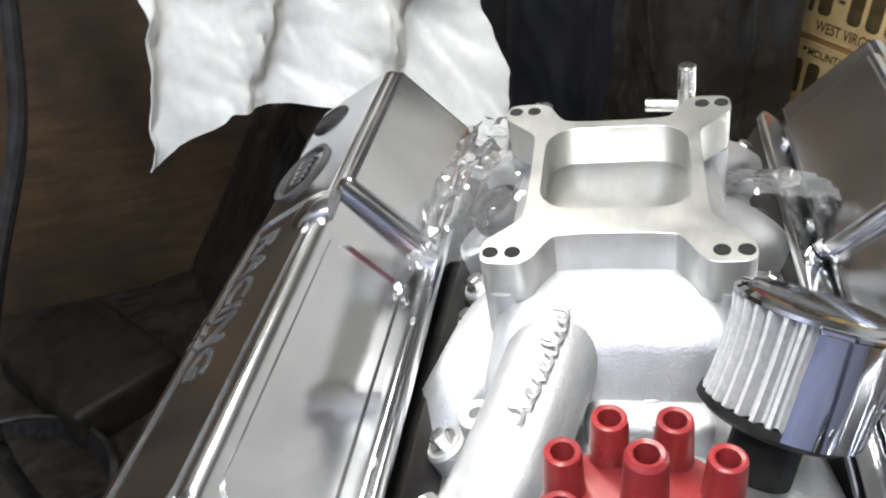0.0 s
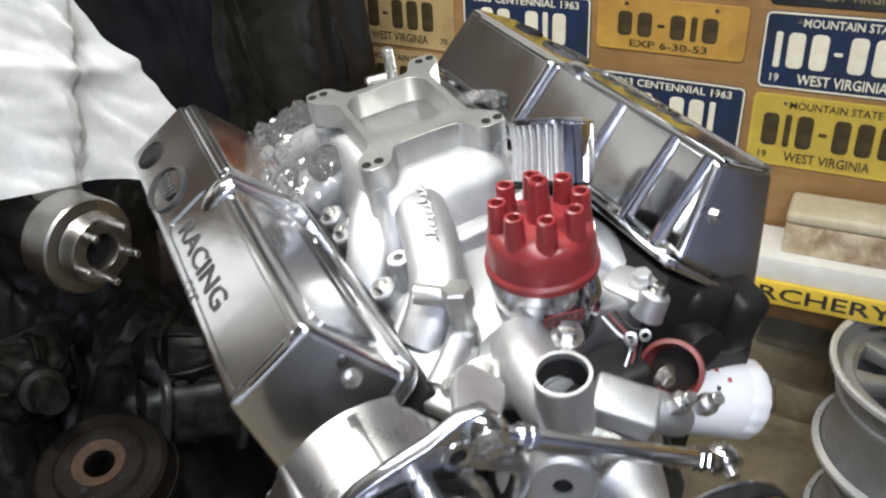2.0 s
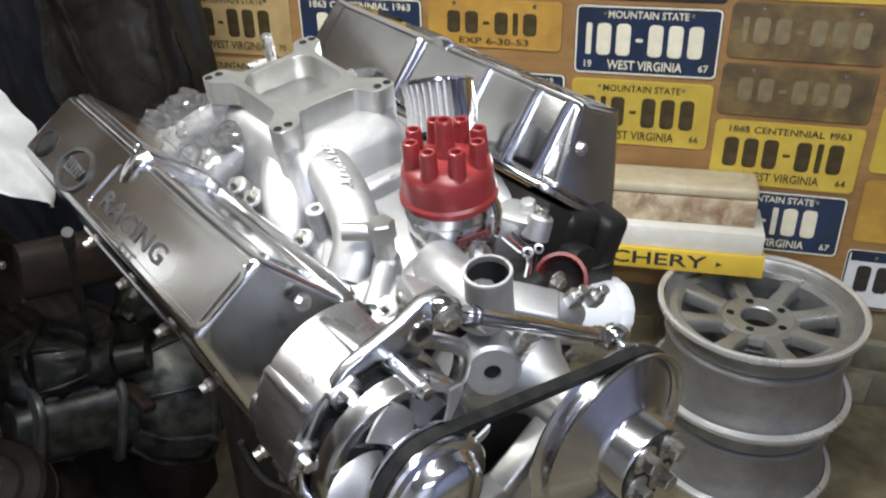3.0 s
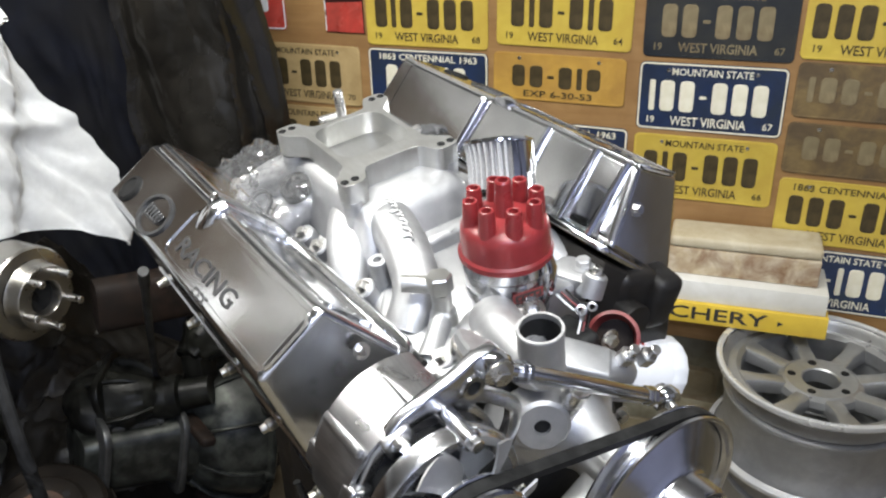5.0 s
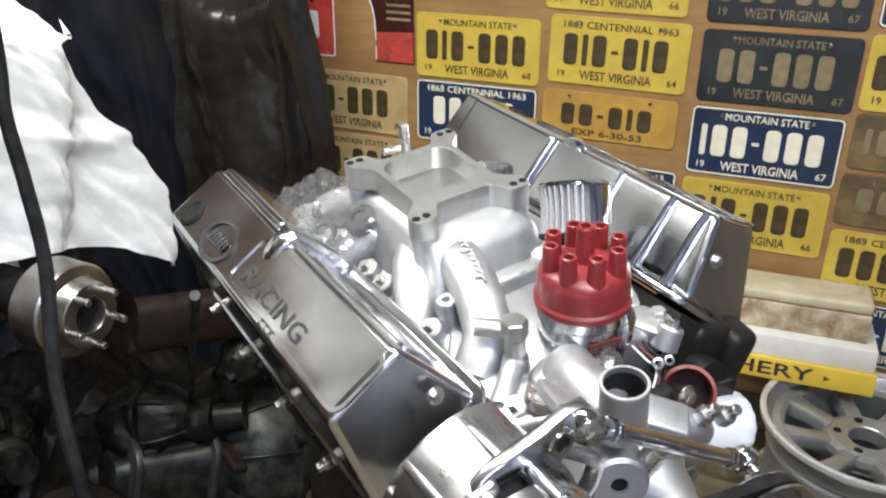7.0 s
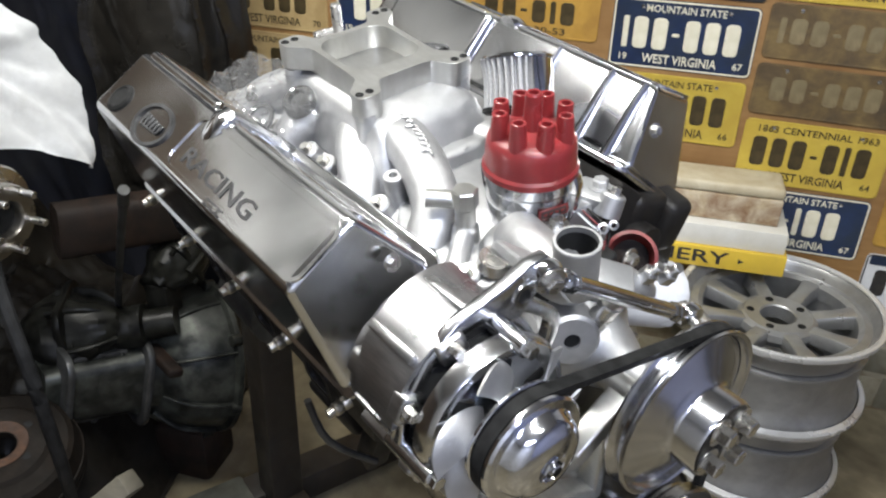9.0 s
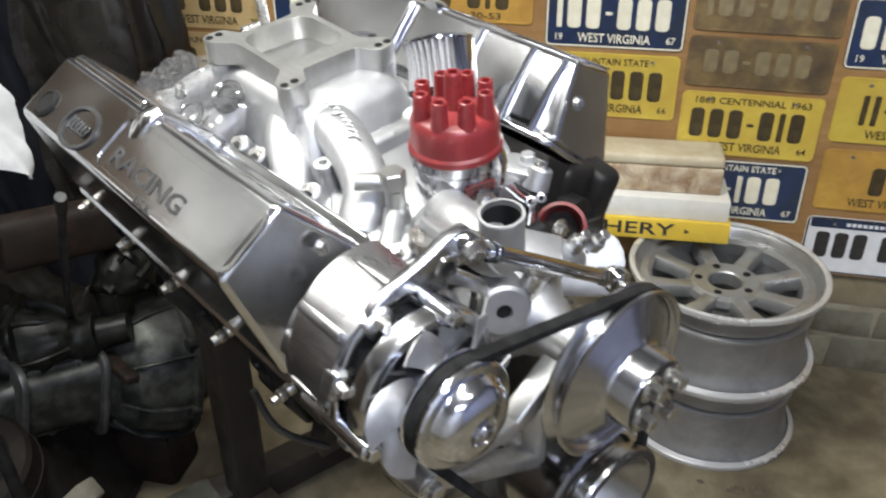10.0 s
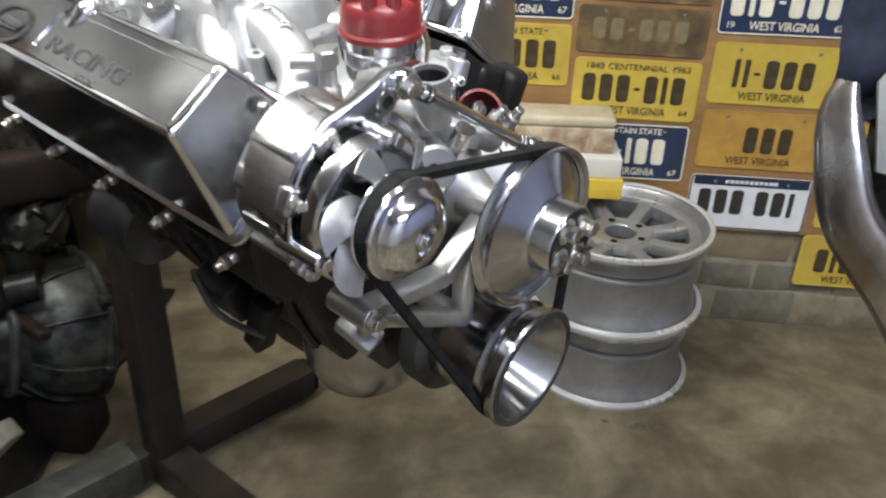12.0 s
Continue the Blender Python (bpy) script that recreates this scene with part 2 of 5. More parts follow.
def lathe(profile, m=Matrix(), n=32, wave=None):
    """Turns (radius, height) pairs about z. wave: a function of the step that scales the radius."""
    bm = bmesh.new()
    rings = []
    for r, h in profile:
        if r < 1e-6:
            rings.append([bm.verts.new((0, 0, h))])
        else:
            rings.append([bm.verts.new((r * (wave(i) if wave else 1) * math.cos(math.tau * i / n),
                                        r * (wave(i) if wave else 1) * math.sin(math.tau * i / n), h)) for i in range(n)])
    for a, b in zip(rings, rings[1:]):
        for i in range(n):
            j = (i + 1) % n
            if len(a) == 1 and len(b) == 1:
                continue
            if len(a) == 1:
                bm.faces.new((a[0], b[i], b[j]))
            elif len(b) == 1:
                bm.faces.new((a[i], a[j], b[0]))
            else:
                bm.faces.new((a[i], a[j], b[j], b[i]))
    bmesh.ops.recalc_face_normals(bm, faces=bm.faces)
    bm.transform(m)
    return bm


def rod(r, h, m=Matrix(), n=20, ch=0.0008):
    return lathe([(0, 0), (r - ch, 0), (r, ch), (r, h - ch), (r - ch, h), (0, h)], m, n)


def hexa(r, h, m=Matrix()):
    ch = r * 0.12
    return lathe([(0, 0), (r, 0), (r, h - ch), (r - ch, h), (0, h)], m, 6)


def bolt(p, d, r=0.006, h=0.006):
    """A hex head on a round washer."""
    bm = lathe([(0, 0), (r * 1.55, 0), (r * 1.55, 0.0012), (0, 0.0012)], at(p, d), 20)
    join(bm, hexa(r, h, at(Vector(p) + Vector(d).normalized() * 0.0012, d)))
    return bm


def prism(pts, h, m=Matrix(), bev=0.0015, seg=2):
    n = len(pts)
    bm = poly([(x, y, 0) for x, y in pts] + [(x, y, h) for x, y in pts],
              [tuple(reversed(range(n))), tuple(range(n, 2 * n))] + [(i, (i + 1) % n, n + (i + 1) % n, n + i) for i in range(n)])
    soften(bm, bev, seg)
    bm.transform(m)
    return bm


def ring_plate(outer, inner, h, m=Matrix()):
    """A plate with a hole: two outlines with the same number of points."""
    n = len(outer)
    v = [(x, y, z) for z in (0, h) for x, y in outer] + [(x, y, z) for z in (0, h) for x, y in inner]
    f = []
    for i in range(n):
        j = (i + 1) % n
        f += [(i, j, n + j, n + i), (2 * n + i, 3 * n + i, 3 * n + j, 2 * n + j), (n + i, n + j, 3 * n + j, 3 * n + i), (i, 2 * n + i, 2 * n + j, j)]
    bm = poly(v, f)
    bm.transform(m)
    return bm


def smooth_path(pts, k=6):
    """Catmull-Rom through tuples of any length."""
    out = []
    P = [pts[0], *pts, pts[-1]]
    for a, b, c, d in zip(P, P[1:], P[2:], P[3:]):
        for s in range(k):
            t = s / k
            out.append(tuple(0.5 * (2 * q + (r - p) * t + (2 * p - 5 * q + 4 * r - w) * t * t + (3 * q - p - 3 * r + w) * t ** 3)
                             for p, q, r, w in zip(a, b, c, d)))
    out.append(tuple(pts[-1]))
    return out


def tube(pts, r, n=12, k=6, up=(0, 0, 1), caps=True, square=2.0):
    """Sweeps a superellipse along points; r is a radius, or a list of (across, along up) for each point."""
    rr = [(r, r)] * len(pts) if not isinstance(r, (list, tuple)) else [q if isinstance(q, (list, tuple)) else (q, q) for q in r]
    path = smooth_path([(*p, *q) for p, q in zip(pts, rr)], k)
    bm = bmesh.new()
    rings = []
    for i, q in enumerate(path):
        p = Vector(q[:3])
        d = Vector(path[min(i + 1, len(path) - 1)][:3]) - Vector(path[max(i - 1, 0)][:3])
        m = at(p, d, up)
        rings.append([])
        for s in range(n):
            a = math.tau * s / n
            c, e = math.cos(a), math.sin(a)
            c, e = math.copysign(abs(c) ** (2 / square), c), math.copysign(abs(e) ** (2 / square), e)
            rings[-1].append(bm.verts.new(m @ Vector((q[4] * c, q[3] * e, 0))))
    for a, b in zip(rings, rings[1:]):
        for i in range(n):
            j = (i + 1) % n
            bm.faces.new((a[i], a[j], b[j], b[i]))
    if caps:
        bm.faces.new(rings[0])
        bm.faces.new(rings[-1])
    bmesh.ops.recalc_face_normals(bm, faces=bm.faces)
    return bm


def loft(sections):
    n = len(sections[0])
    v = [p for s in sections for p in s]
    f = [tuple(range(n)), tuple(range(n * (len(sections) - 1), n * len(sections)))]
    for k in range(len(sections) - 1):
        f += [(k * n + i, k * n + (i + 1) % n, k * n + n + (i + 1) % n, k * n + n + i) for i in range(n)]
    return poly(v, f)


def sheet(nu, nv, fn):
    """A grid of nu by nv cells bent by fn(u, v)."""
    v = [fn(i / nu, j / nv) for j in range(nv + 1) for i in range(nu + 1)]
    f = [(j * (nu + 1) + i, j * (nu + 1) + i + 1, (j + 1) * (nu + 1) + i + 1, (j + 1) * (nu + 1) + i) for j in range(nv) for i in range(nu)]
    return poly(v, f)


def join(bm, *others):
    for o in others:
        me = bpy.data.meshes.new("joined")
        o.to_mesh(me)
        o.free()
        bm.from_mesh(me)
        bpy.data.meshes.remove(me)
    return bm


def rounded(w, h, r, k=5):
    """A rounded rectangle's outline about 0."""
    out = []
    for cx, cy, a0 in ((w / 2 - r, h / 2 - r, 0), (-w / 2 + r, h / 2 - r, 90), (-w / 2 + r, -h / 2 + r, 180), (w / 2 - r, -h / 2 + r, 270)):
        out += [(cx + r * math.cos(radians(a0 + 90 * i / k)), cy + r * math.sin(radians(a0 + 90 * i / k))) for i in range(k + 1)]
    return out


def mesh_of(name, bm, mat, sharp=32):
    me = bpy.data.meshes.new(name)
    bm.to_mesh(me)
    bm.free()
    me.materials.append(mat)
    me.polygons.foreach_set("use_smooth", [True] * len(me.polygons))
    me.set_sharp_from_angle(angle=radians(sharp))
    return me


def crisp(me):
    """Lets the large faces of a bevelled mesh shade flat, by area-weighted normals."""
    sums = [Vector() for _ in me.vertices]
    for f in me.polygons:
        for i in f.vertices:
            sums[i] += f.normal * f.area
    me.normals_split_custom_set_from_vertices([n.normalized() for n in sums])
    return me


def part(name, bm, mat, parent, label="", sharp=32):
    ob = new(name, mesh_of(name, bm, mat, sharp))
    ob.parent = parent
    return tagged(ob, label)


def thing(name, bm, mat, label, category, group="", kind="", m=Matrix(), sharp=32):
    ob = new(name, mesh_of(name, bm, mat, sharp))
    ob.matrix_world = m
    return tagged(ob, label, category, group, kind)


def base(name, label, category, m=Matrix(), group=""):
    ob = new(name)
    ob.empty_display_size = 0.05
    ob.matrix_world = m
    return tagged(ob, label, category, group)


LETTERS = {}


def lettering(text, size, mat, width=None, depth=0.0008):
    """A mesh of writing, centred about 0, facing z."""
    key = (text, size, mat.name, width)
    if key not in LETTERS:
        cu = bpy.data.curves.new("writing", "FONT")
        cu.body, cu.size, cu.extrude, cu.align_x, cu.align_y, cu.offset = text, size, depth / 2, "CENTER", "CENTER", size * 0.012
        cu.resolution_u = 2
        ob = bpy.data.objects.new("writing", cu)
        scene.collection.objects.link(ob)
        bpy.context.view_layer.update()
        me = bpy.data.meshes.new_from_object(ob.evaluated_get(bpy.context.evaluated_depsgraph_get()))
        bpy.data.objects.remove(ob)
        me.materials.clear()
        me.materials.append(mat)
        xs = [v.co.x for v in me.vertices]
        if width:
            k = width / (max(xs) - min(xs))
            for v in me.vertices:
                v.co.x *= k
        LETTERS[key] = me
    return LETTERS[key]


def writing(text, size, mat, parent, m, width=None, name="writing"):
    ob = new(name, lettering(text, size, mat, width))
    ob.parent = parent
    ob.matrix_local = m
    return ob


# ---- room ----
def slab(name, lo, hi, mat, label, category, bev=0.0):
    lo, hi = Vector(lo), Vector(hi)
    d, c = hi - lo, (hi + lo) / 2
    return thing(name, box(*d, bev=bev), mat, label, category, kind="structure", m=Matrix.Translation(c))


slab("floor", (-1.95, -3.8, -0.1), (2.8, 0.1, 0), CONC, "stained bare concrete garage floor", "floor")
slab("wall_north", (-1.95, 0.012, 0), (2.8, 0.15, 2.5), STONE, "rough painted masonry wall with stains", "wall")
slab("wall_west", (-1.95, -3.8, 0), (-1.8, 0.012, 2.5), PALE, "pale painted garage wall", "wall")
slab("wall_east", (2.65, -3.8, 0), (2.8, 0.012, 2.5), BLUEWALL, "unseen garage wall coloured blue to tint reflections", "wall")
slab("wall_south", (-1.8, -3.8, 0), (2.65, -3.65, 2.5), PALE, "pale painted garage wall", "wall")
# The boards' unseen upper part is added to darken the near cover's reflection.
slab("wall_boards", (-1.8, -3.65, 0), (-1.77, -0.45, 1.97), DARKWOOD, "dark stained wooden boards along the lower wall", "wall panel")
# Unseen strip, added pale so that the valve covers reflect grey.
slab("wall_north_upper", (-1.79, -0.001, 1.325), (2.64, 0.011, 2.495), PALE, "unseen pale upper wall strip added for grey reflections", "wall")
slab("ceiling", (-1.95, -3.8, 2.5), (2.8, 0.15, 2.6), CEIL, "dull painted garage ceiling", "ceiling")
slab("wall_panel", (-1.79, -0.003, 0.285), (1.6, 0.012, 1.32), PLY, "aged plywood sheet fixed on the wall", "wall panel")


def tube_light(x, y):
    t = base("ceiling_light", "unseen twin tube fitting added under the ceiling", "ceiling light", pose(x, y, 2.5), "ceiling lights")
    part("housing", prism([(-0.07, 0), (0.07, 0), (0.04, -0.05), (-0.04, -0.05)], 1.3, at((-0.65, 0, 0), (1, 0, 0), (0, 1, 0))), WHITE, t)
    for v in (-0.035, 0.035):
        part("tube", rod(0.013, 1.2, at((-0.6, v, -0.072), (1, 0, 0)), 12), TUBE, t, "lit white fluorescent tube")


tube_light(0.6, -1.75)
tube_light(-0.7, -1.2)
tube_light(0.95, -2.95)

# ---- engine ----
ENGINE = Matrix(((0.81116, 0.58438, -0.02293, -0.1628), (-0.58056, 0.79989, -0.15207, -1.0302), (-0.07052, 0.13666, 0.9881, 1.1061), (0, 0, 0, 1)))
engine = base("engine", "polished aluminium V8 engine with red distributor cap on a stand", "engine", ENGINE)


def valve_cover(s):
    """A tall polished cover on the bank at side s (-1 near, 1 far)."""
    if s < 0:
        inner, outer, ridge, brow, rear = (0.116, -0.081), (0.224, -0.172), (0.179, -0.010), (0.250, -0.050), -0.203
    else:
        inner, outer, ridge, brow, rear = (0.12, -0.088), (0.216, -0.18), (0.188, -0.02), (0.250, -0.057), -0.225
    # rail that sits on the head
    n = Vector((0, s * 0.70, 0.71))
    a, b = Vector((0, s * inner[0], inner[1])), Vector((0, s * outer[0], outer[1]))
    mid, w = (a + b) / 2, (b - a).length
    m = at(mid, n, (1, 0, 0))
    m.translation = mid + Vector((0.032, 0, 0))
    k = 0.0045 if s < 0 else 0.011
    m.translation -= (b - a).normalized() * k
    rail = prism(rounded(0.468, w + 2.2 * k, 0.016), 0.007, m, 0.002)
    cover = part("valve_cover", rail, POL, engine, "tall polished cast aluminium valve cover")
    # body, lofted along x: inner foot, ridge, brow, outer foot
    def sec(x, k, dx=0.0):
        q = [inner, ridge, brow, outer]
        foot = [(inner[0] + 0.006, inner[1] + 0.006), (outer[0] - 0.001, outer[1] + 0.0045)]
        out = [(x, s * foot[0][0], foot[0][1])]
        for (y, z), (fy, fz) in zip((ridge, brow), foot):
            out.append((x + dx, s * (fy + (y - fy) * k), fz + (z - fz) * k))
        out.append((x, s * foot[1][0], foot[1][1]))
        return out
    body = loft([sec(rear, 1.0, 0.006), sec(0.258, 1.0, -0.026)])
    yaw = Matrix.Identity(4)
    if s < 0:
        yaw[1][0] = 0.024
    soften(body, 0.0075, 3)
    crisp(part("cover_body", body, POL, cover, sharp=80).data)
    R, B = Vector((0, s * ridge[0], ridge[1])), Vector((0, s * brow[0], brow[1]))
    tn = Vector((1, 0, 0)).cross(B - R) * (-s)
    tn.normalize()
    if tn.z < 0:
        tn = -tn
    def on_top(x, v, lift=0.0):
        return Vector((x, 0, 0)) + R + (B - R) * v + tn * lift
    # raised border of the sunken lettering panel
    mt = at(on_top(0.108, 0.53, -0.0006), tn, (1, 0, 0))
    part("panel_border", ring_plate(rounded(0.256, 0.064, 0.014), rounded(0.248, 0.056, 0.011), 0.0022, mt), POL, cover)
    # oval badge and raised letters as plain bars
    mo = at(on_top(-0.075, 0.68), tn, (1, 0, 0))
    oval = [(0.034 * math.cos(math.tau * i / 32), 0.0245 * math.sin(math.tau * i / 32)) for i in range(32)]
    part("oval_badge", ring_plate(oval, [(x * 0.88, y * 0.84) for x, y in oval], 0.0025, mo), DARKMET, cover, "dark oval badge ring")
    loops = [mo @ Vector((-0.02 + 0.04 * i / 39 + 0.003 * math.cos(i * 0.9), 0.0075 * math.sin(i * 0.9) * (1 - 0.3 * i / 39), 0.0016)) for i in range(40)]
    part("badge_script", tube(loops, 0.0012, 6, 2), DARKMET, cover, "dark raised script line")
    ml = at(on_top(0.07, 0.67, 0.0004), tn, (-s, 0, 0))
    writing("RACING", 0.0262, DARKMET, cover, ml, 0.134, "raised_writing")
    for i in range(3):
        part("letter_bar", box(0.007, 0.008, 0.002, at(on_top(0.08 + i * 0.011, 0.9, 0.0006), tn, (1, 0, 0)), 0.0006), DARKMET, cover)
    # rounded end of the raised rear half at the ridge
    part("ridge_bulge", tube([on_top(0.008, -0.04, -0.004), on_top(0.008, 0.1, 0.0), on_top(0.006, 0.3, -0.002), on_top(0.005, 0.44, -0.006)], [(0.013, 0.009), (0.0135, 0.008), (0.012, 0.006), (0.005, 0.003)], 18, 6, up=tn), POL, cover)
    # breather hole with grommet at the back
    mh = at(on_top(-0.158, 0.7), tn, (1, 0, 0))
    part("grommet", lathe([(0.0115, -0.002), (0.0115, 0.002), (0.0135, 0.0035), (0.017, 0.002), (0.019, -0.002)], mh, 28), RUBBER, cover, "black rubber grommet")
    part("hole", lathe([(0, 0.0026), (0.0119, 0.0026), (0.0119, -0.004), (0, -0.004)], mh, 20), DARK, cover, "flat black disc painted as the shade in the breather hole")
    # ribs and the stepped rear half of the inner side
    I = Vector((0, s * (inner[0] + 0.006), inner[1] + 0.006))
    wn = Vector((1, 0, 0)).cross(R - I) * s
    wn.normalize()
    if wn.y * s > 0:
        wn = -wn
    ms = at((I + R) / 2 + Vector((-0.1, 0, 0)), wn, (1, 0, 0))
    ln = (R - I).length
    crisp(part("side_step", box(0.172, ln * 0.96, 0.018, ms, 0.008, 4), POL, cover, sharp=80).data)
    if s < 0:
        mi = at((I + R) / 2 + Vector((0.125, 0, 0)) - wn * 0.0008, wn, (1, 0, 0))
        part("side_panel_border", ring_plate(rounded(0.2, ln * 0.72, 0.012), rounded(0.188, ln * 0.58, 0.008), 0.003, mi), POL, cover)
    for x, wd in ((-0.014, 0.013),) if s < 0 else ((-0.03, 0.013), (0.1, 0.006), (0.178, 0.009), (0.222, 0.009)):
        p0, p1 = I + Vector((x + 0.004, 0, 0)) + wn * 0.001, R + Vector((x, 0, 0)) + wn * 0.001
        part("rib", tube([p0, p0.lerp(p1, 0.5), p1 - (R - I).normalized() * 0.004], [(wd * 0.55, 0.008), (wd * 0.5, 0.0075), (wd * 0.45, 0.006)], 12, 4, up=wn), POL, cover)
    # rail bolts
    for x in (-0.17, -0.06, 0.05, 0.16, 0.24):
        for p in (a,):
            q = mid + (p - mid) * 0.96 + Vector((x, 0, 0)) + n * 0.007
            part("cover_bolt", bolt(q, n, 0.0045, 0.005), STEEL, cover)
    fn = Vector((0.26, s * 0.163, -0.052))
    part("front_bolt", bolt(fn + Vector((-0.004, 0, 0)), (0.95, 0, 0.3), 0.005, 0.005), STEEL, cover)
    cover.matrix_local = yaw
    return cover


near_cover = valve_cover(-1)
far_cover = valve_cover(1)


def head(s):
    sec = [(0.108, -0.083), (0.21, -0.178), (0.205, -0.235), (0.165, -0.275), (0.062, -0.172), (0.085, -0.13)]
    bm = loft([[(x, s * y, z) for y, z in sec] for x in (-0.205, 0.27)])
    soften(bm, 0.005, 2)
    h = part("cylinder_head", bm, IRON, engine, "black painted cylinder head")
    for i in range(5):
        x = -0.206 + i * 0.1105
        d = Vector((0, s * 0.85, -0.1))
        p = Vector((x + 0.002, s * 0.198, -0.2))
        bm = rod(0.0045, 0.012, at(p, d), 14)
        join(bm, lathe([(0, 0.01), (0.0068, 0.01), (0.0068, 0.016), (0.0058, 0.018), (0.0068, 0.02), (0.0068, 0.026), (0.005, 0.028), (0.005, 0.034), (0, 0.034)], at(p, d), 16))
        part("header_bolt", bm, BRASS, h, "dull plated header bolt")
    for i in range(4):
        x = -0.14 + i * 0.1085
        m = at((x, s * 0.2075, -0.21), (0, s * 0.98, -0.1), (1, 0, 0))
        part("exhaust_port", ring_plate(rounded(0.05, 0.04, 0.01), rounded(0.036, 0.027, 0.007), 0.006, m), IRON, h)
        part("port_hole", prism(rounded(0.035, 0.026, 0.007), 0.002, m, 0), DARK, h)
    return h


head(-1)
head(1)

# block, sump, timing cover
bm = loft([[(x, y, z) for y, z in ((-0.155, -0.27), (-0.07, -0.17), (0.07, -0.17), (0.155, -0.27), (0.125, -0.37), (0.105, -0.41), (-0.105, -0.41), (-0.125, -0.37))] for x in (-0.22, 0.265)])
soften(bm, 0.006)
block = part("engine_block", bm, IRON, engine, "black painted cast iron engine block")
for i in range(4):
    part("core_plug", lathe([(0, 0.001), (0.018, 0.001), (0.02, 0.004), (0.022, 0.004), (0.022, -0.002)], at((-0.16 + 0.11 * i, -0.137, -0.335), (0, -0.95, -0.3)), 24), GREASE, block)
for i in range(9):
    part("pan_bolt", bolt((-0.2 + 0.055 * i, -0.1, -0.402), (0, -0.6, -0.8), 0.006, 0.006), GREASE, block)
for i in range(4):
    part("block_rib", tube([(-0.105 + 0.11 * i, -0.152, -0.275), (-0.105 + 0.11 * i, -0.142, -0.33), (-0.105 + 0.11 * i, -0.118, -0.395)], [(0.007, 0.006)] * 3, 8, 3, up=(0, -1, 0)), IRON, block)
part("oil_plug", join(hexa(0.012, 0.012, at((0.2, -0.14, -0.31), (0, -0.95, -0.3))), rod(0.016, 0.004, at((0.2, -0.139, -0.31), (0, -0.95, -0.3)), 20)), GREASE, block)
bm = loft([[(x, y * k, z) for y, z in ((-0.1, -0.412), (0.1, -0.412), (0.095, zz), (-0.095, zz))] for x, zz, k in ((-0.21, -0.44, 1), (-0.1, -0.44, 1), (0.02, -0.45, 1), (0.12, -0.475, 1), (0.25, -0.47, 0.95))])
soften(bm, 0.012, 3)
part("oil_pan", bm, STANDP, engine, "dark oil pan")
bm = prism([(-0.085, -0.41), (0.085, -0.41), (0.1, -0.3), (0.075, -0.2), (0.06, -0.12), (-0.06, -0.12), (-0.075, -0.2), (-0.1, -0.3)], 0.045, at((0.268, 0, 0), (1, 0, 0), (0, 1, 0)), 0.006, 3)
part("timing_cover", bm, GREASE, engine, "greasy grey timing cover")

# ---- intake manifold ----
bm = loft([[(x, y, z) for y, z in ((-0.1, zz - 0.012), (-0.085, zz), (-0.03, zz + 0.012), (0.03, zz + 0.012), (0.085, zz), (0.1, zz - 0.012), (0.09, -0.16), (-0.09, -0.16))] for x, zz in ((-0.2, -0.1), (0.0, -0.098), (0.15, -0.1), (0.262, -0.1))])
soften(bm, 0.006, 2)
manifold = part("intake_manifold", bm, CAST, engine, "cast aluminium dual plane intake manifold")


def carb_outline(k=1.0):
    """The star-shaped carburettor flange."""
    q = [(0.083, 0.045), (0.083, 0.066), (0.079, 0.071), (0.065, 0.071), (0.06, 0.067), (0.046, 0.053), (0.04, 0.05)]
    half = q + [(-x, y) for x, y in reversed(q)]
    pts = [(0.058, 0.03), (0.064, 0.036)] + half + [(-0.064, 0.036), (-0.058, 0.03)]
    out = pts + [(x, -y) for x, y in reversed(pts)]
    return [(x * k, y * k) for x, y in out]


def corner_cut(pts, k=0.22, rounds=2):
    for _ in range(rounds):
        n = len(pts)
        pts = [(a[0] + (b[0] - a[0]) * f, a[1] + (b[1] - a[1]) * f) for i in range(n) for a, b in ((pts[i], pts[(i + 1) % n]),) for f in (k, 1 - k)]
    return pts


def holed_plate(outer, inner, h, m):
    """A plate between two outlines of any number of points, from z = -h to 0."""
    top = bmesh.new()
    for loop in (outer, inner):
        vs = [top.verts.new((x, y, 0)) for x, y in loop]
        for a, b in zip(vs, vs[1:] + vs[:1]):
            top.edges.new((a, b))
    bmesh.ops.triangle_fill(top, use_beauty=True, edges=top.edges[:], normal=(0, 0, 1))
    top.verts.index_update()
    n, n0 = len(top.verts), len(outer)
    v = [tuple(q.co) for q in top.verts]
    f = [[q.index for q in t.verts] for t in top.faces]
    top.free()
    v += [(x, y, -h) for x, y, _ in v]
    f += [[i + n for i in reversed(t)] for t in f]
    for lo, hi in ((0, n0), (n0, n)):
        f += [(i, lo + (i + 1 - lo) % (hi - lo), n + lo + (i + 1 - lo) % (hi - lo), n + i) for i in range(lo, hi)]
    bm = poly(v, f)
    soften(bm, 0.0007, 1, 60)
    bm.transform(m)
    return bm


TOP = pose(0, 0, 0, 0, 2.6, 0)
bm = holed_plate(corner_cut(carb_outline()), [(x - 0.007, y) for x, y in rounded(0.085, 0.086, 0.02, 8)], 0.027, TOP)
spacer = part("carburettor_flange", bm, MACH, engine, "machined aluminium carburettor mounting flange", 20)
for sx in (-1, 1):
    for y in (-0.0655, -0.0535, 0.0535, 0.0655):
        part("stud_hole", lathe([(0, 0.0006), (0.0043, 0.0006), (0.0045, 0)], TOP @ Matrix.Translation((sx * 0.0735, y, 0)), 18), DARK, spacer, "flat black disc painted as the shade in a bolt hole")
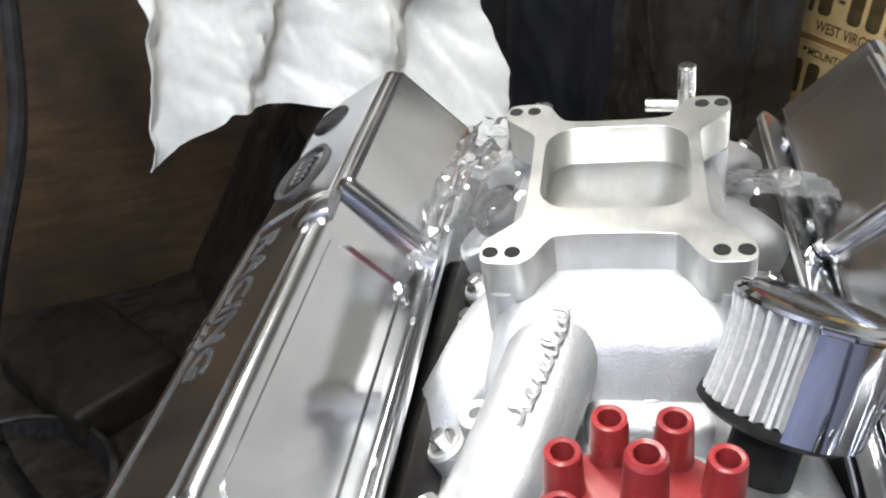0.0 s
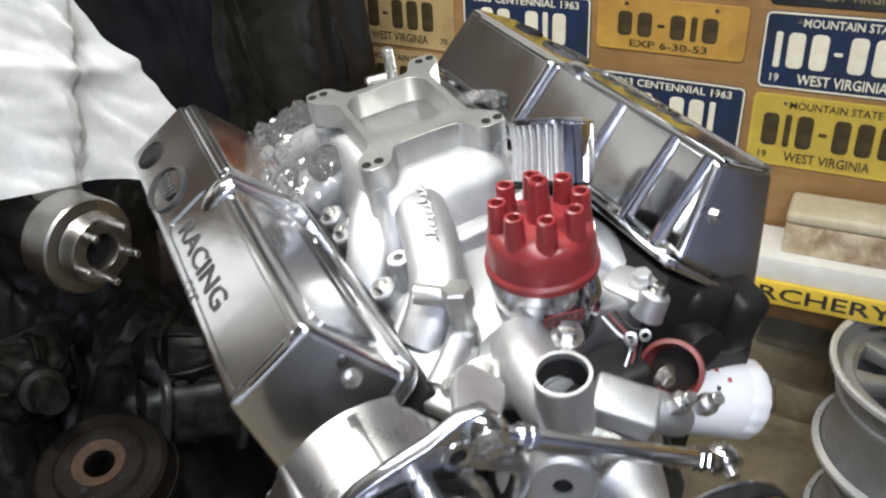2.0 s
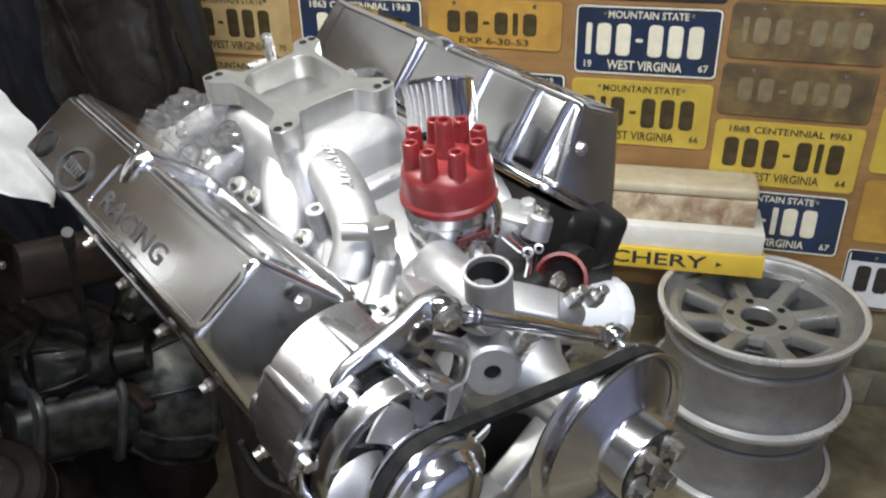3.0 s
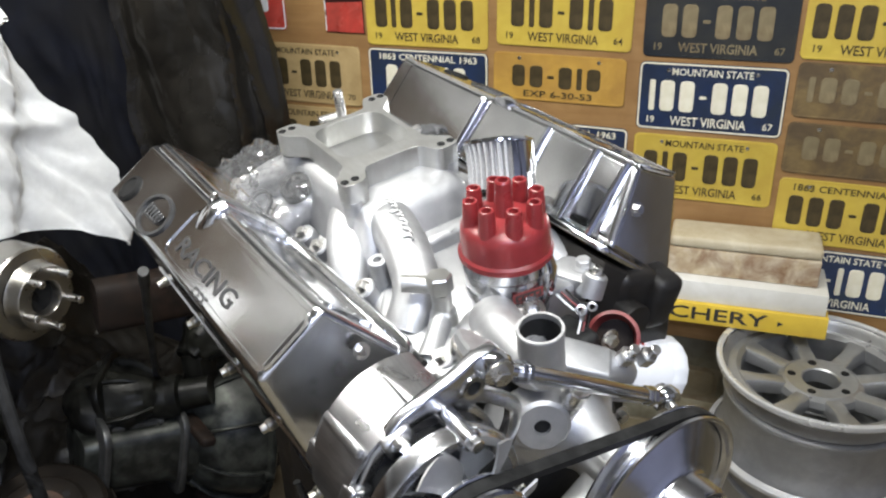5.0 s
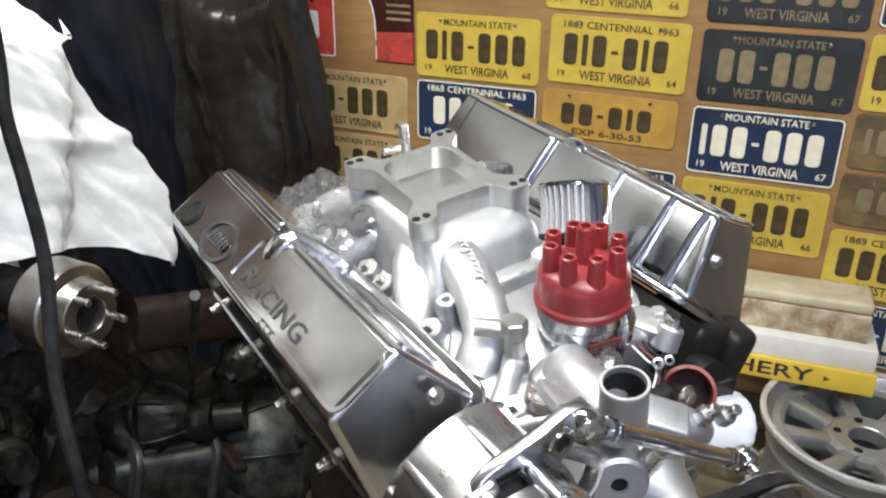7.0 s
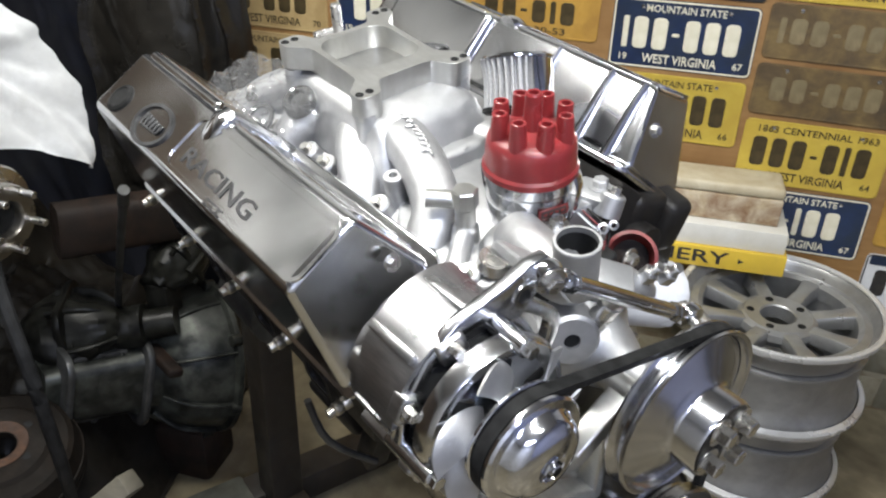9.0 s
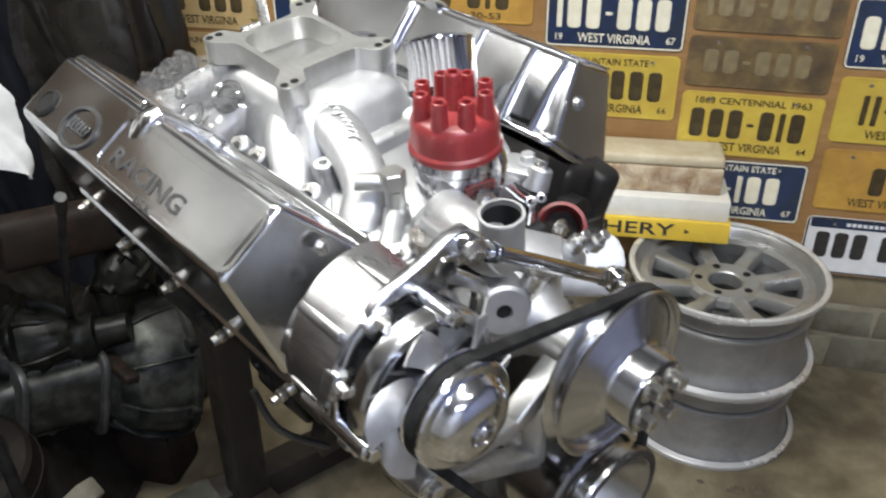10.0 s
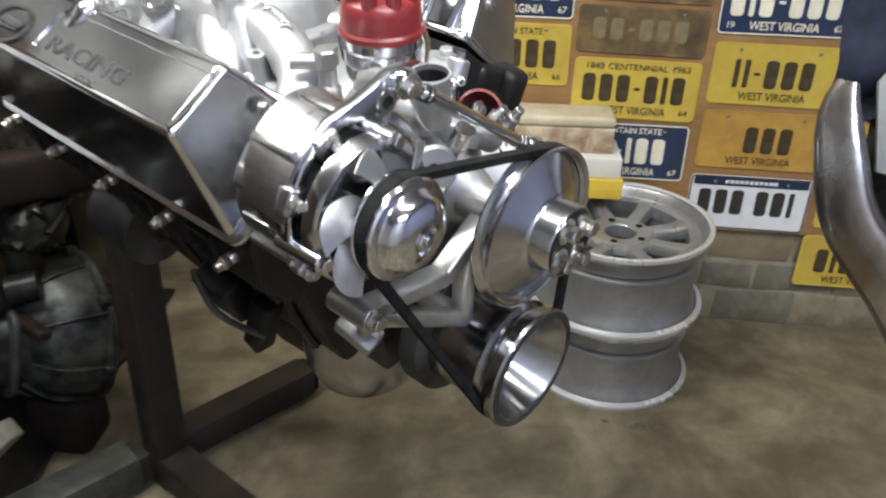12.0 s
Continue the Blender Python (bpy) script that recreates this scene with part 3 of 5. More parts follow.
# plenum below the flange
def prect(x0, x1, y, z):
    return [(x0, -y, z), (x1, -y, z), (x1, y, z), (x0, y, z)]
bm = loft([prect(-0.078, 0.074, 0.058, -0.028), prect(-0.085, 0.098, 0.064, -0.038), prect(-0.1, 0.125, 0.08, -0.1)])
soften(bm, 0.012, 4)
part("plenum", bm, CAST, manifold)
part("plenum_floor", box(0.11, 0.1, 0.004, Matrix.Translation((0, 0, -0.0265)), 0.001), MACH, manifold)
for sx in (-1, 1):
    for sy in (-1, 1):
        part("ear_post", tube([(sx * 0.072, sy * 0.06, -0.026), (sx * 0.073, sy * 0.061, -0.06), (sx * 0.075, sy * 0.064, -0.1)], [0.0115, 0.0105, 0.014], 16, 3), CAST, manifold)
# runners: (points, sizes)
for sy in (-1, 1):
    front = ((0.05, 0.028, -0.058), (0.1, 0.034, -0.056), (0.15, 0.046, -0.062), (0.19, 0.064, -0.08), (0.205, 0.088, -0.105)) if sy < 0 else ((0.06, 0.05, -0.085), (0.11, 0.066, -0.086), (0.15, 0.078, -0.09), (0.185, 0.09, -0.1), (0.205, 0.1, -0.115))
    for pts, rr in (
        (front, ((0.026, 0.02), (0.025, 0.021), (0.024, 0.022), (0.023, 0.023), (0.022, 0.024))),
        (((0.03, 0.04, -0.065), (0.06, 0.066, -0.072), (0.09, 0.085, -0.09), (0.105, 0.1, -0.112)), ((0.026, 0.022), (0.024, 0.022), (0.023, 0.022), (0.023, 0.022))),
        (((-0.03, 0.04, -0.065), (-0.04, 0.066, -0.074), (-0.045, 0.09, -0.095), (-0.045, 0.102, -0.115)), ((0.026, 0.022), (0.024, 0.022), (0.023, 0.022), (0.023, 0.022))),
        (((-0.06, 0.03, -0.062), (-0.11, 0.045, -0.068), (-0.145, 0.075, -0.09), (-0.15, 0.1, -0.115)), ((0.026, 0.02), (0.024, 0.021), (0.023, 0.022), (0.022, 0.023)))):
        part("runner", tube([(x, sy * y, z) for x, y, z in pts], rr, 18, 6, square=2.6), CAST, manifold)
    for x in (-0.17, -0.075, -0.005, 0.031, 0.132, 0.272):
        p = Vector((x, sy * 0.092, -0.092))
        d = Vector((0, sy * 0.45, 0.9))
        part("boss", lathe([(0.014, -0.02), (0.0125, 0.001), (0.011, 0.003), (0, 0.003)], at(p, d), 20), CAST, manifold)
        part("manifold_bolt", bolt(p + d.normalized() * 0.003, d, 0.0055, 0.006), STEEL, manifold)
part("front_deck", prism([(0.12, -0.03), (0.14, -0.075), (0.19, -0.112), (0.268, -0.118), (0.292, -0.104), (0.302, -0.06), (0.3, 0.0), (0.285, 0.014), (0.25, 0.02), (0.17, 0.05), (0.12, 0.04)], 0.015, Matrix.Translation((0, 0, -0.108)), 0.005, 3), CAST, manifold)
part("deck_web", tube([(0.262, -0.1, -0.096), (0.246, -0.081, -0.091), (0.23, -0.062, -0.086)], [(0.012, 0.01), (0.01, 0.012), (0.012, 0.014)], 14, 4), CAST, manifold)
# threaded boss and temperature sender
part("threaded_boss", lathe([(0.016, -0.045), (0.0105, -0.02), (0.0105, 0.0), (0.0095, 0.001), (0.0045, 0.001), (0.0045, -0.006), (0, -0.006)], at((0.132, -0.072, -0.066), (0, -0.1, 1)), 24), CAST, manifold)
part("fitting", join(lathe([(0.014, -0.03), (0.0125, -0.004), (0.011, -0.002), (0.0095, 0.0), (0.0095, 0.018), (0, 0.018)], at((0.23, -0.06, -0.075), (0, 0, 1)), 24),
                     hexa(0.0125, 0.018, at((0.23, -0.06, -0.055), (0, 0, 1))), tube([(0.223, -0.062, -0.052), (0.215, -0.072, -0.05), (0.204, -0.085, -0.049)], [0.0085, 0.0085, 0.0085], 14, 3)), MACH, manifold, "hex plug with side spigot")
# raised maker's script as plain bars, and a pad with small raised marks
line = []
for i in range(109):
    t = i / 108
    x, y, z = 0.058 + 0.1 * t, 0.027 + 0.021 * t * t, -0.0345 - 0.0065 * t * t
    stroke = int(i / 9.0)
    tall = 0.0095 if stroke in (0, 3, 6, 11) else 0.0046
    loop = i * math.tau / 9
    line.append((x + 0.0036 * math.cos(loop) * (0.6 if stroke % 2 else 1.2), -y + 0.003 - tall * (0.5 - 0.5 * math.cos(loop + 1.2)) + 0.002, z + 0.0024))
part("raised_script", tube(line, 0.0013, 6, 2), CAST, manifold)
part("letter_pad", box(0.044, 0.07, 0.03, at((0.112, 0.018, -0.088), (-0.12, 0, 1), (1, 0, 0)), 0.008, 4), CAST, manifold)
for i in range(5):
    part("letter_bar", box(0.005, 0.009, 0.003, at((0.096 + 0.008 * i, 0.014 + 0.002 * i, -0.0735), (-0.12, 0, 1), (1, 0.2, 0)), 0.001), CAST, manifold)
part("vacuum_pipe", join(rod(0.0065, 0.05, at((-0.16, 0.05, -0.06)), 18), hexa(0.011, 0.012, at((-0.16, 0.05, -0.062))), rod(0.005, 0.03, at((-0.165, 0.05, -0.045), (-0.1, -1, 0)), 14)), STEEL, manifold, "upright steel vacuum fitting")

# ---- thermostat housing ----
hs = part("thermostat_housing", join(lathe([(0.032, -0.03), (0.034, -0.012), (0.03, 0.0), (0.016, 0.008), (0, 0.01)], at((0.272, -0.035, -0.088), (0.2, 0, 1)), 28),
     tube([(0.268, -0.03, -0.082), (0.3, -0.04, -0.076), (0.34, -0.044, -0.076), (0.353, -0.043, -0.07)], [0.024, 0.024, 0.024, 0.0225], 20, 4)), CAST, engine, "cast aluminium water outlet")
part("outlet_neck", lathe([(0.02, -0.05), (0.0205, -0.045), (0.0198, -0.04), (0.0195, -0.004), (0.0203, -0.002), (0.0198, 0), (0.0174, 0), (0.0172, -0.02)], at((0.353, -0.043, -0.032), (0.03, -0.02, 1)), 32), CAST, hs)
part("neck_bore", lathe([(0.0168, -0.005), (0.0165, -0.028), (0, -0.029)], at((0.353, -0.043, -0.032), (0.03, -0.02, 1)), 24), DARK, hs, "black lining painted as the shade in the bore")
for y in (-0.072, 0.0):
    part("housing_bolt", join(lathe([(0.015, -0.012), (0.014, 0.0), (0, 0.0)], at((0.285, y, -0.075), (0.2, 0, 1)), 20), bolt((0.286, y, -0.075), (0.2, 0, 1), 0.0075, 0.009)), STEEL, hs)

# ---- distributor ----
DX, DY = 0.238, 0.012
dm = at((DX, DY, -0.004), (0.0, 0.03, 1))
dist = part("distributor", lathe([(0.016, -0.15), (0.016, -0.118), (0.024, -0.112), (0.03, -0.106), (0.0385, -0.1), (0.0405, -0.096), (0.0405, -0.068), (0.0398, -0.066), (0.0405, -0.064), (0.0405, -0.05), (0.0425, -0.047), (0.0425, -0.033), (0, -0.033)], dm, 40), SATIN, engine, "polished aluminium distributor body")
cap = part("distributor_cap", lathe([(0.0435, -0.037), (0.0448, -0.0355), (0.0448, -0.0305), (0.0435, -0.029), (0.0425, -0.028), (0.0418, -0.01), (0.0408, -0.004), (0.038, 0.0), (0.031, 0.003), (0.02, 0.005), (0, 0.005)], dm, 44), RED, dist, "red plastic eight cylinder distributor cap")
TOWER = [(0.0085, -0.004), (0.0082, 0.0), (0.0072, 0.021), (0.0068, 0.0235), (0.0058, 0.024), (0.0045, 0.0235), (0.0042, 0.012), (0, 0.012)]
for i in range(8):
    a = math.tau * (i + 0.53) / 8
    part("terminal_tower", lathe(TOWER, dm @ Matrix.Translation((0.0312 * math.cos(a), 0.0312 * math.sin(a), 0.001)), 20), RED, cap)
part("centre_tower", lathe([(0.0105, 0), (0.0088, 0.006), (0.0076, 0.034), (0.0062, 0.036), (0.0046, 0.0355), (0.0043, 0.02), (0, 0.02)], dm @ Matrix.Translation((0, 0, 0.004)), 20), RED, cap)
for a in (200, 20):
    c, q = math.cos(radians(a)), math.sin(radians(a))
    part("spring_clip", tube([(DX + 0.046 * c, DY + 0.046 * q, -0.036), (DX + 0.0495 * c, DY + 0.0495 * q, -0.05), (DX + 0.047 * c, DY + 0.047 * q, -0.07), (DX + 0.042 * c, DY + 0.042 * q, -0.085)], [(0.007, 0.0012)] * 4, 10, 4, up=(c, q, 0)), CHROME, dist)
ml = at((DX + 0.0411 * math.cos(radians(-12)), DY + 0.0411 * math.sin(radians(-12)), -0.066), (math.cos(radians(-12)), math.sin(radians(-12)), 0), (-math.sin(radians(-12)), math.cos(radians(-12)), 0))
part("maker_label", box(0.031, 0.0105, 0.0012, ml, 0.0004), REDW, dist, "dark red maker's label")
part("label_field", box(0.026, 0.007, 0.001, ml @ Matrix.Translation((0, 0, 0.0006)), 0.0003), INK, dist)
for i in range(4):
    part("label_bar", box(0.0038, 0.003, 0.001, ml @ Matrix.Translation((-0.009 + 0.006 * i, 0, 0.0011)), 0.0002), REDW, dist)
part("clamp_pad", join(prism(rounded(0.05, 0.036, 0.012), 0.022, Matrix.Translation((0.249, 0.088, -0.114)) @ Matrix.Rotation(radians(20), 4, "Z"), 0.003), bolt((0.251, 0.095, -0.092), (0, 0, 1), 0.008, 0.008)), CAST, manifold)

# ---- breather filter on the far cover ----
bd = Vector((0.43, -0.29, -0.85)).normalized()
bp = Vector((0.129, 0.087, 0.007))
ELBOW = [Vector((0.142, 0.094, 0.01)), Vector((0.15, 0.099, 0.002)), Vector((0.155, 0.1, -0.02)), Vector((0.153, 0.1, -0.054))]
BM = at(bp, bd)
br = part("breather_filter", lathe([(0.0, 0.0), (0.034, 0.0), (0.0345, 0.003), (0.033, 0.012), (0.0324, 0.026), (0.0335, 0.044), (0.0345, 0.05), (0.0, 0.05)], BM, 120, wave=lambda i: 1.0 if i % 4 < 2 else 0.8), PLEAT, engine, "pleated grey gauze breather filter")
part("filter_cap", lathe([(0, -0.003), (0.026, -0.003), (0.033, -0.002), (0.0352, 0.0), (0.0352, 0.002), (0.034, 0.0025)], BM, 44), CHROME, br, "chrome end cap")
part("filter_end", lathe([(0, 0.0505), (0.032, 0.0505), (0.0352, 0.049), (0.036, 0.053), (0.032, 0.056), (0, 0.056)], BM, 44), RUBBER, br)


def shell(u, v):
    a = radians(16 - 205 * u)
    r = 0.0375 + 0.0008 * math.sin(v * 3.14)
    return BM @ Vector((r * math.cos(a), r * math.sin(a), 0.002 + 0.05 * v))


bm = sheet(40, 6, shell)
bmesh.ops.solidify(bm, geom=bm.faces[:], thickness=0.0014)
part("shield", bm, CHROME, br, "chrome half-round shield")
part("shield_rim", tube([shell(k / 12, 0.0) for k in range(13)], 0.0018, 8, 3), CHROME, br)
part("hose_neck", rod(0.016, 0.03, BM @ Matrix.Translation((0, 0, 0.054)), 24), RUBBER, br)

# ---- water pump, pulleys, crank ----
XA = (1, 0, 0)
pump = part("water_pump", join(lathe([(0.06, 0.0), (0.062, 0.01), (0.05, 0.03), (0.036, 0.045), (0.03, 0.06), (0.022, 0.075), (0.018, 0.126), (0, 0.126)], at((0.31, 0.0, -0.183), XA), 32),
     tube([(0.33, -0.01, -0.17), (0.335, -0.05, -0.15), (0.33, -0.08, -0.13)], [0.028, 0.024, 0.02], 16, 4)), CAST, engine, "cast aluminium water pump")
part("pump_boss", lathe([(0.026, -0.03), (0.025, 0.0), (0.022, 0.003), (0.0075, 0.003), (0.007, -0.002), (0, -0.002)], at((0.368, -0.058, -0.122), (0.85, -0.5, 0.2)), 28), CAST, pump)
part("boss_hole", lathe([(0, 0.0), (0.0072, 0.0), (0.0072, -0.002), (0, -0.002)], at((0.368, -0.058, -0.122), (0.85, -0.5, 0.2)), 18), DARK, pump)
part("steel_stub", rod(0.0105, 0.062, at((0.356, -0.028, -0.14), (0.28, 0.0, 0.56)), 20), STEEL, pump, "short steel pipe stub")
for y, z in ((-0.055, -0.125), (0.06, -0.12), (-0.06, -0.235), (0.075, -0.23)):
    part("pump_bolt", bolt((0.325, y, z), XA, 0.0065, 0.007), STEEL, pump)
WP = at((0.438, 0.0, -0.182), XA)
wp = part("water_pump_pulley", lathe([(0.03, -0.004), (0.076, -0.004), (0.0835, -0.002), (0.084, 0.0), (0.0765, 0.006), (0.0765, 0.009), (0.084, 0.0155), (0.0835, 0.018), (0.0815, 0.0185), (0.0795, 0.017), (0.078, 0.012), (0.0765, 0.0105), (0.062, 0.0165), (0.046, 0.0235), (0.041, 0.0258), (0.0385, 0.028), (0.0375, 0.03), (0.0375, 0.05), (0.036, 0.0525), (0.0, 0.0525)], WP, 56), SATIN, engine, "chrome water pump pulley with shallow cone face")
part("hub_disc", lathe([(0, 0.0535), (0.034, 0.0535), (0.034, 0.052), (0, 0.052)], WP, 32), IRON, wp)
for i in range(4):
    a = math.tau * i / 4 + 0.5
    part("pulley_bolt", bolt(WP @ Vector((0.022 * math.cos(a), 0.022 * math.sin(a), 0.0535)), XA, 0.0085, 0.012), STEEL, wp)
CR = at((0.4355, -0.012, -0.36), XA)
cr = part("crank_pulley", lathe([(0.03, -0.09), (0.058, -0.088), (0.06, -0.084), (0.0605, -0.05), (0.06, -0.03), (0.064, -0.012), (0.0695, -0.002), (0.07, 0.002), (0.0635, 0.008), (0.0635, 0.011), (0.0705, 0.0165), (0.072, 0.028), (0.0705, 0.031), (0.0615, 0.0315), (0.059, 0.029), (0.0435, -0.028), (0.04, -0.032), (0.016, -0.033), (0.015, -0.028), (0, -0.028)], CR, 56), PULLEY, engine, "polished crankshaft pulley with deep bowl")
# Dark ring stands in for the darkness that the polished rim reflects.
part("rim_face", lathe([(0.0612, 0.0312), (0.0622, 0.0322), (0.0695, 0.0318), (0.0704, 0.0305), (0.0612, 0.0305)], CR, 56), GREASE, cr, "rim face coloured dark grey for its dark reflection")
part("crank_bolt", bolt(CR @ Vector((0, 0, -0.028)), XA, 0.011, 0.01), STEEL, cr)
part("harmonic_balancer", lathe([(0.02, -0.1), (0.075, -0.1), (0.079, -0.097), (0.079, -0.072), (0.075, -0.07), (0.02, -0.07)], CR, 48), GREASE, cr, "grey harmonic balancer ring")

# ---- alternator ----
AL = at((0.3135, -0.182, -0.084), XA)
alt = part("alternator", lathe([(0.05, 0.068), (0.0535, 0.068), (0.0535, 0.09), (0.05, 0.09)], AL, 48), DARK, engine, "polished aluminium alternator")
part("rear_housing", lathe([(0, 0.0), (0.052, 0.0), (0.0605, 0.003), (0.063, 0.008), (0.0635, 0.012), (0.0622, 0.03), (0.0635, 0.034), (0.0635, 0.069), (0.062, 0.072), (0.052, 0.072)], AL, 48, wave=lambda i: 1.0 if i % 6 < 4 else 0.972), BRUSH, alt)
part("front_housing", lathe([(0.052, 0.087), (0.062, 0.087), (0.0645, 0.089), (0.0645, 0.1), (0.062, 0.104), (0.056, 0.105), (0.05, 0.1), (0.02, 0.1), (0.0, 0.1)], AL, 48), POL, alt)
for i in range(12):
    a = math.tau * i / 12 + 0.1
    part("cooling_rib", box(0.0045, 0.006, 0.046, AL @ Matrix.Rotation(a, 4, "Z") @ Matrix.Translation((0.0632, 0, 0.038)), 0.0012), BRUSH, alt)
part("clamp_ring", lathe([(0.062, 0.062), (0.0668, 0.063), (0.0675, 0.065), (0.0675, 0.0695), (0.0665, 0.0715), (0.062, 0.072)], AL, 56), POL, alt)
for i in range(6):
    a = math.tau * i / 6 + 0.3
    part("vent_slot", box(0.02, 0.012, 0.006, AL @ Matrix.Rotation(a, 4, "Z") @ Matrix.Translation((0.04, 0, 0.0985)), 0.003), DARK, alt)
for i in range(6):
    a = math.tau * i / 6 + 0.4
    bm = sheet(10, 6, lambda u, v: (0.024 + 0.041 * u * (1 - 0.25 * (2 * v - 1) ** 2), (v - 0.5) * 0.036 * (0.5 + 0.5 * u) + 0.02 * u * u, 0.1045 + 0.005 * math.sin(v * 3.1) + v * v * 0.016))
    bmesh.ops.solidify(bm, geom=bm.faces[:], thickness=0.0018)
    bm.transform(AL @ Matrix.Rotation(a, 4, "Z"))
    part("fan_blade", bm, CAST, alt)
for a in (70, 190, 310):
    c, q = math.cos(radians(a)), math.sin(radians(a))
    part("through_bolt_lug", join(rod(0.008, 0.05, AL @ Matrix.Translation((0.063 * c, 0.063 * q, 0.06)), 16), hexa(0.006, 0.006, AL @ Matrix.Translation((0.063 * c, 0.063 * q, 0.11)))), POL, alt)
for y, z in ((-0.06, 0.03), (-0.02, 0.066), (-0.055, -0.04)):
    d = Vector((0, y, z)).normalized()
    p = Vector((0.3135, -0.182, -0.084)) + d * 0.064
    part("case_lug", join(box(0.058, 0.02, 0.014, at(p + Vector((0.04, 0, 0)), d, XA), 0.004, 3), box(0.016, 0.024, 0.02, at(p + Vector((0.074, 0, 0)), d, XA), 0.004, 3)), BRUSH, alt)
    part("case_bolt", bolt(p + Vector((0.082, 0, 0)) + d * 0.003, XA, 0.005, 0.006), STEEL, alt)
ap = part("alternator_pulley", lathe([(0.02, 0.115), (0.04, 0.118), (0.0442, 0.121), (0.0442, 0.123), (0.037, 0.129), (0.037, 0.132), (0.0442, 0.138), (0.0442, 0.1405), (0.0425, 0.1425), (0.036, 0.143), (0.0345, 0.145), (0.0335, 0.149), (0.0305, 0.154), (0.025, 0.1575), (0.018, 0.1595), (0.0125, 0.16), (0.0115, 0.158), (0, 0.157)], AL, 48), MIRROR, alt, "chrome alternator pulley")
part("pulley_nut", join(hexa(0.0085, 0.005, AL @ Matrix.Translation((0, 0, 0.1565))), rod(0.005, 0.008, AL @ Matrix.Translation((0, 0, 0.1565)), 16)), CHROME, alt)


# belt round the three pulleys
def belt(circles, x, w, th):
    """The outline of a belt round circles (y, z, r), given in order against the clock."""
    pts = []
    n = len(circles)
    tang = []
    for i in range(n):
        (y0, z0, r0), (y1, z1, r1) = circles[i], circles[(i + 1) % n]
        d = math.hypot(y1 - y0, z1 - z0)
        a = math.atan2(z1 - z0, y1 - y0) - math.acos((r0 - r1) / d)
        tang.append(a)
    for i in range(n):
        y, z, r = circles[i]
        a0, a1 = tang[i - 1], tang[i]
        while a1 < a0:
            a1 += math.tau
        for k in range(17):
            a = a0 + (a1 - a0) * k / 16
            pts.append((y + r * math.cos(a), z + r * math.sin(a), math.cos(a), math.sin(a)))
    sec = [(-w / 2, th / 2), (w / 2, th / 2), (w * 0.34, -th / 2), (-w * 0.34, -th / 2)]
    v = [(x + u, y + c * h, z + s * h) for y, z, c, s in pts for u, h in sec]
    m = len(pts)
    f = [(4 * i + k, 4 * i + (k + 1) % 4, 4 * ((i + 1) % m) + (k + 1) % 4, 4 * ((i + 1) % m) + k) for i in range(m) for k in range(4)]
    return poly(v, f)


part("fan_belt", belt([(-0.012, -0.36, 0.0665), (0.0, -0.182, 0.0797), (-0.182, -0.084, 0.0405)], 0.4452, 0.0105, 0.008), RUBBER, engine, "black rubber V belt")

# ---- alternator brackets and brace rod ----
PLANE = at((0.395, 0, 0), (1, 0, 0), (0, 1, 0))


def flat_bar(y0, z0, y1, z1, w):
    """A straight bar in the bracket's plane."""
    d = Vector((y1 - y0, z1 - z0)).normalized()
    n = Vector((-d.y, d.x)) * w / 2
    return prism([(y0 - n.x, z0 - n.y), (y1 - n.x, z1 - n.y), (y1 + n.x, z1 + n.y), (y0 + n.x, z0 + n.y)], 0.023, PLANE, 0.003, 3)


bk = part("alternator_bracket", rod(0.013, 0.05, at((0.37, -0.194, -0.19), XA), 20), MACH, engine, "polished triangular alternator bracket")
for y0, z0, y1, z1, w in ((-0.194, -0.186, -0.09, -0.209, 0.015), (-0.094, -0.21, -0.026, -0.174, 0.016), (-0.194, -0.192, -0.062, -0.283, 0.013), (-0.062, -0.286, -0.056, -0.192, 0.01)):
    part("bar", flat_bar(y0, z0, y1, z1, w * 1.15), MACH, bk)
part("boss", rod(0.012, 0.05, at((0.375, -0.026, -0.174), XA), 20), MACH, bk)
part("boss", rod(0.011, 0.06, at((0.35, -0.062, -0.283), XA), 20), MACH, bk)
part("pivot_bolt", bolt((0.42, -0.194, -0.19), XA, 0.008, 0.008), STEEL, bk)
ARM = [(-0.104, 0.0), (-0.112, 0.012), (-0.13, 0.012), (-0.15, 0.004), (-0.172, 0.0), (-0.196, -0.006), (-0.222, -0.024), (-0.244, -0.056), (-0.25, -0.09), (-0.242, -0.092), (-0.235, -0.06), (-0.216, -0.034), (-0.192, -0.02), (-0.164, -0.018), (-0.148, -0.03), (-0.137, -0.034), (-0.126, -0.02), (-0.11, -0.01)]


def strap(u, v):
    """The cast web that wraps over the alternator."""
    a = radians(62 + 108 * u)
    r = 0.0715 + 0.003 * math.sin(u * 3.1)
    return (0.388 - 0.062 * v * (1 - 0.3 * u), -0.182 + r * math.cos(a), -0.084 + r * math.sin(a) + 0.006 * v)


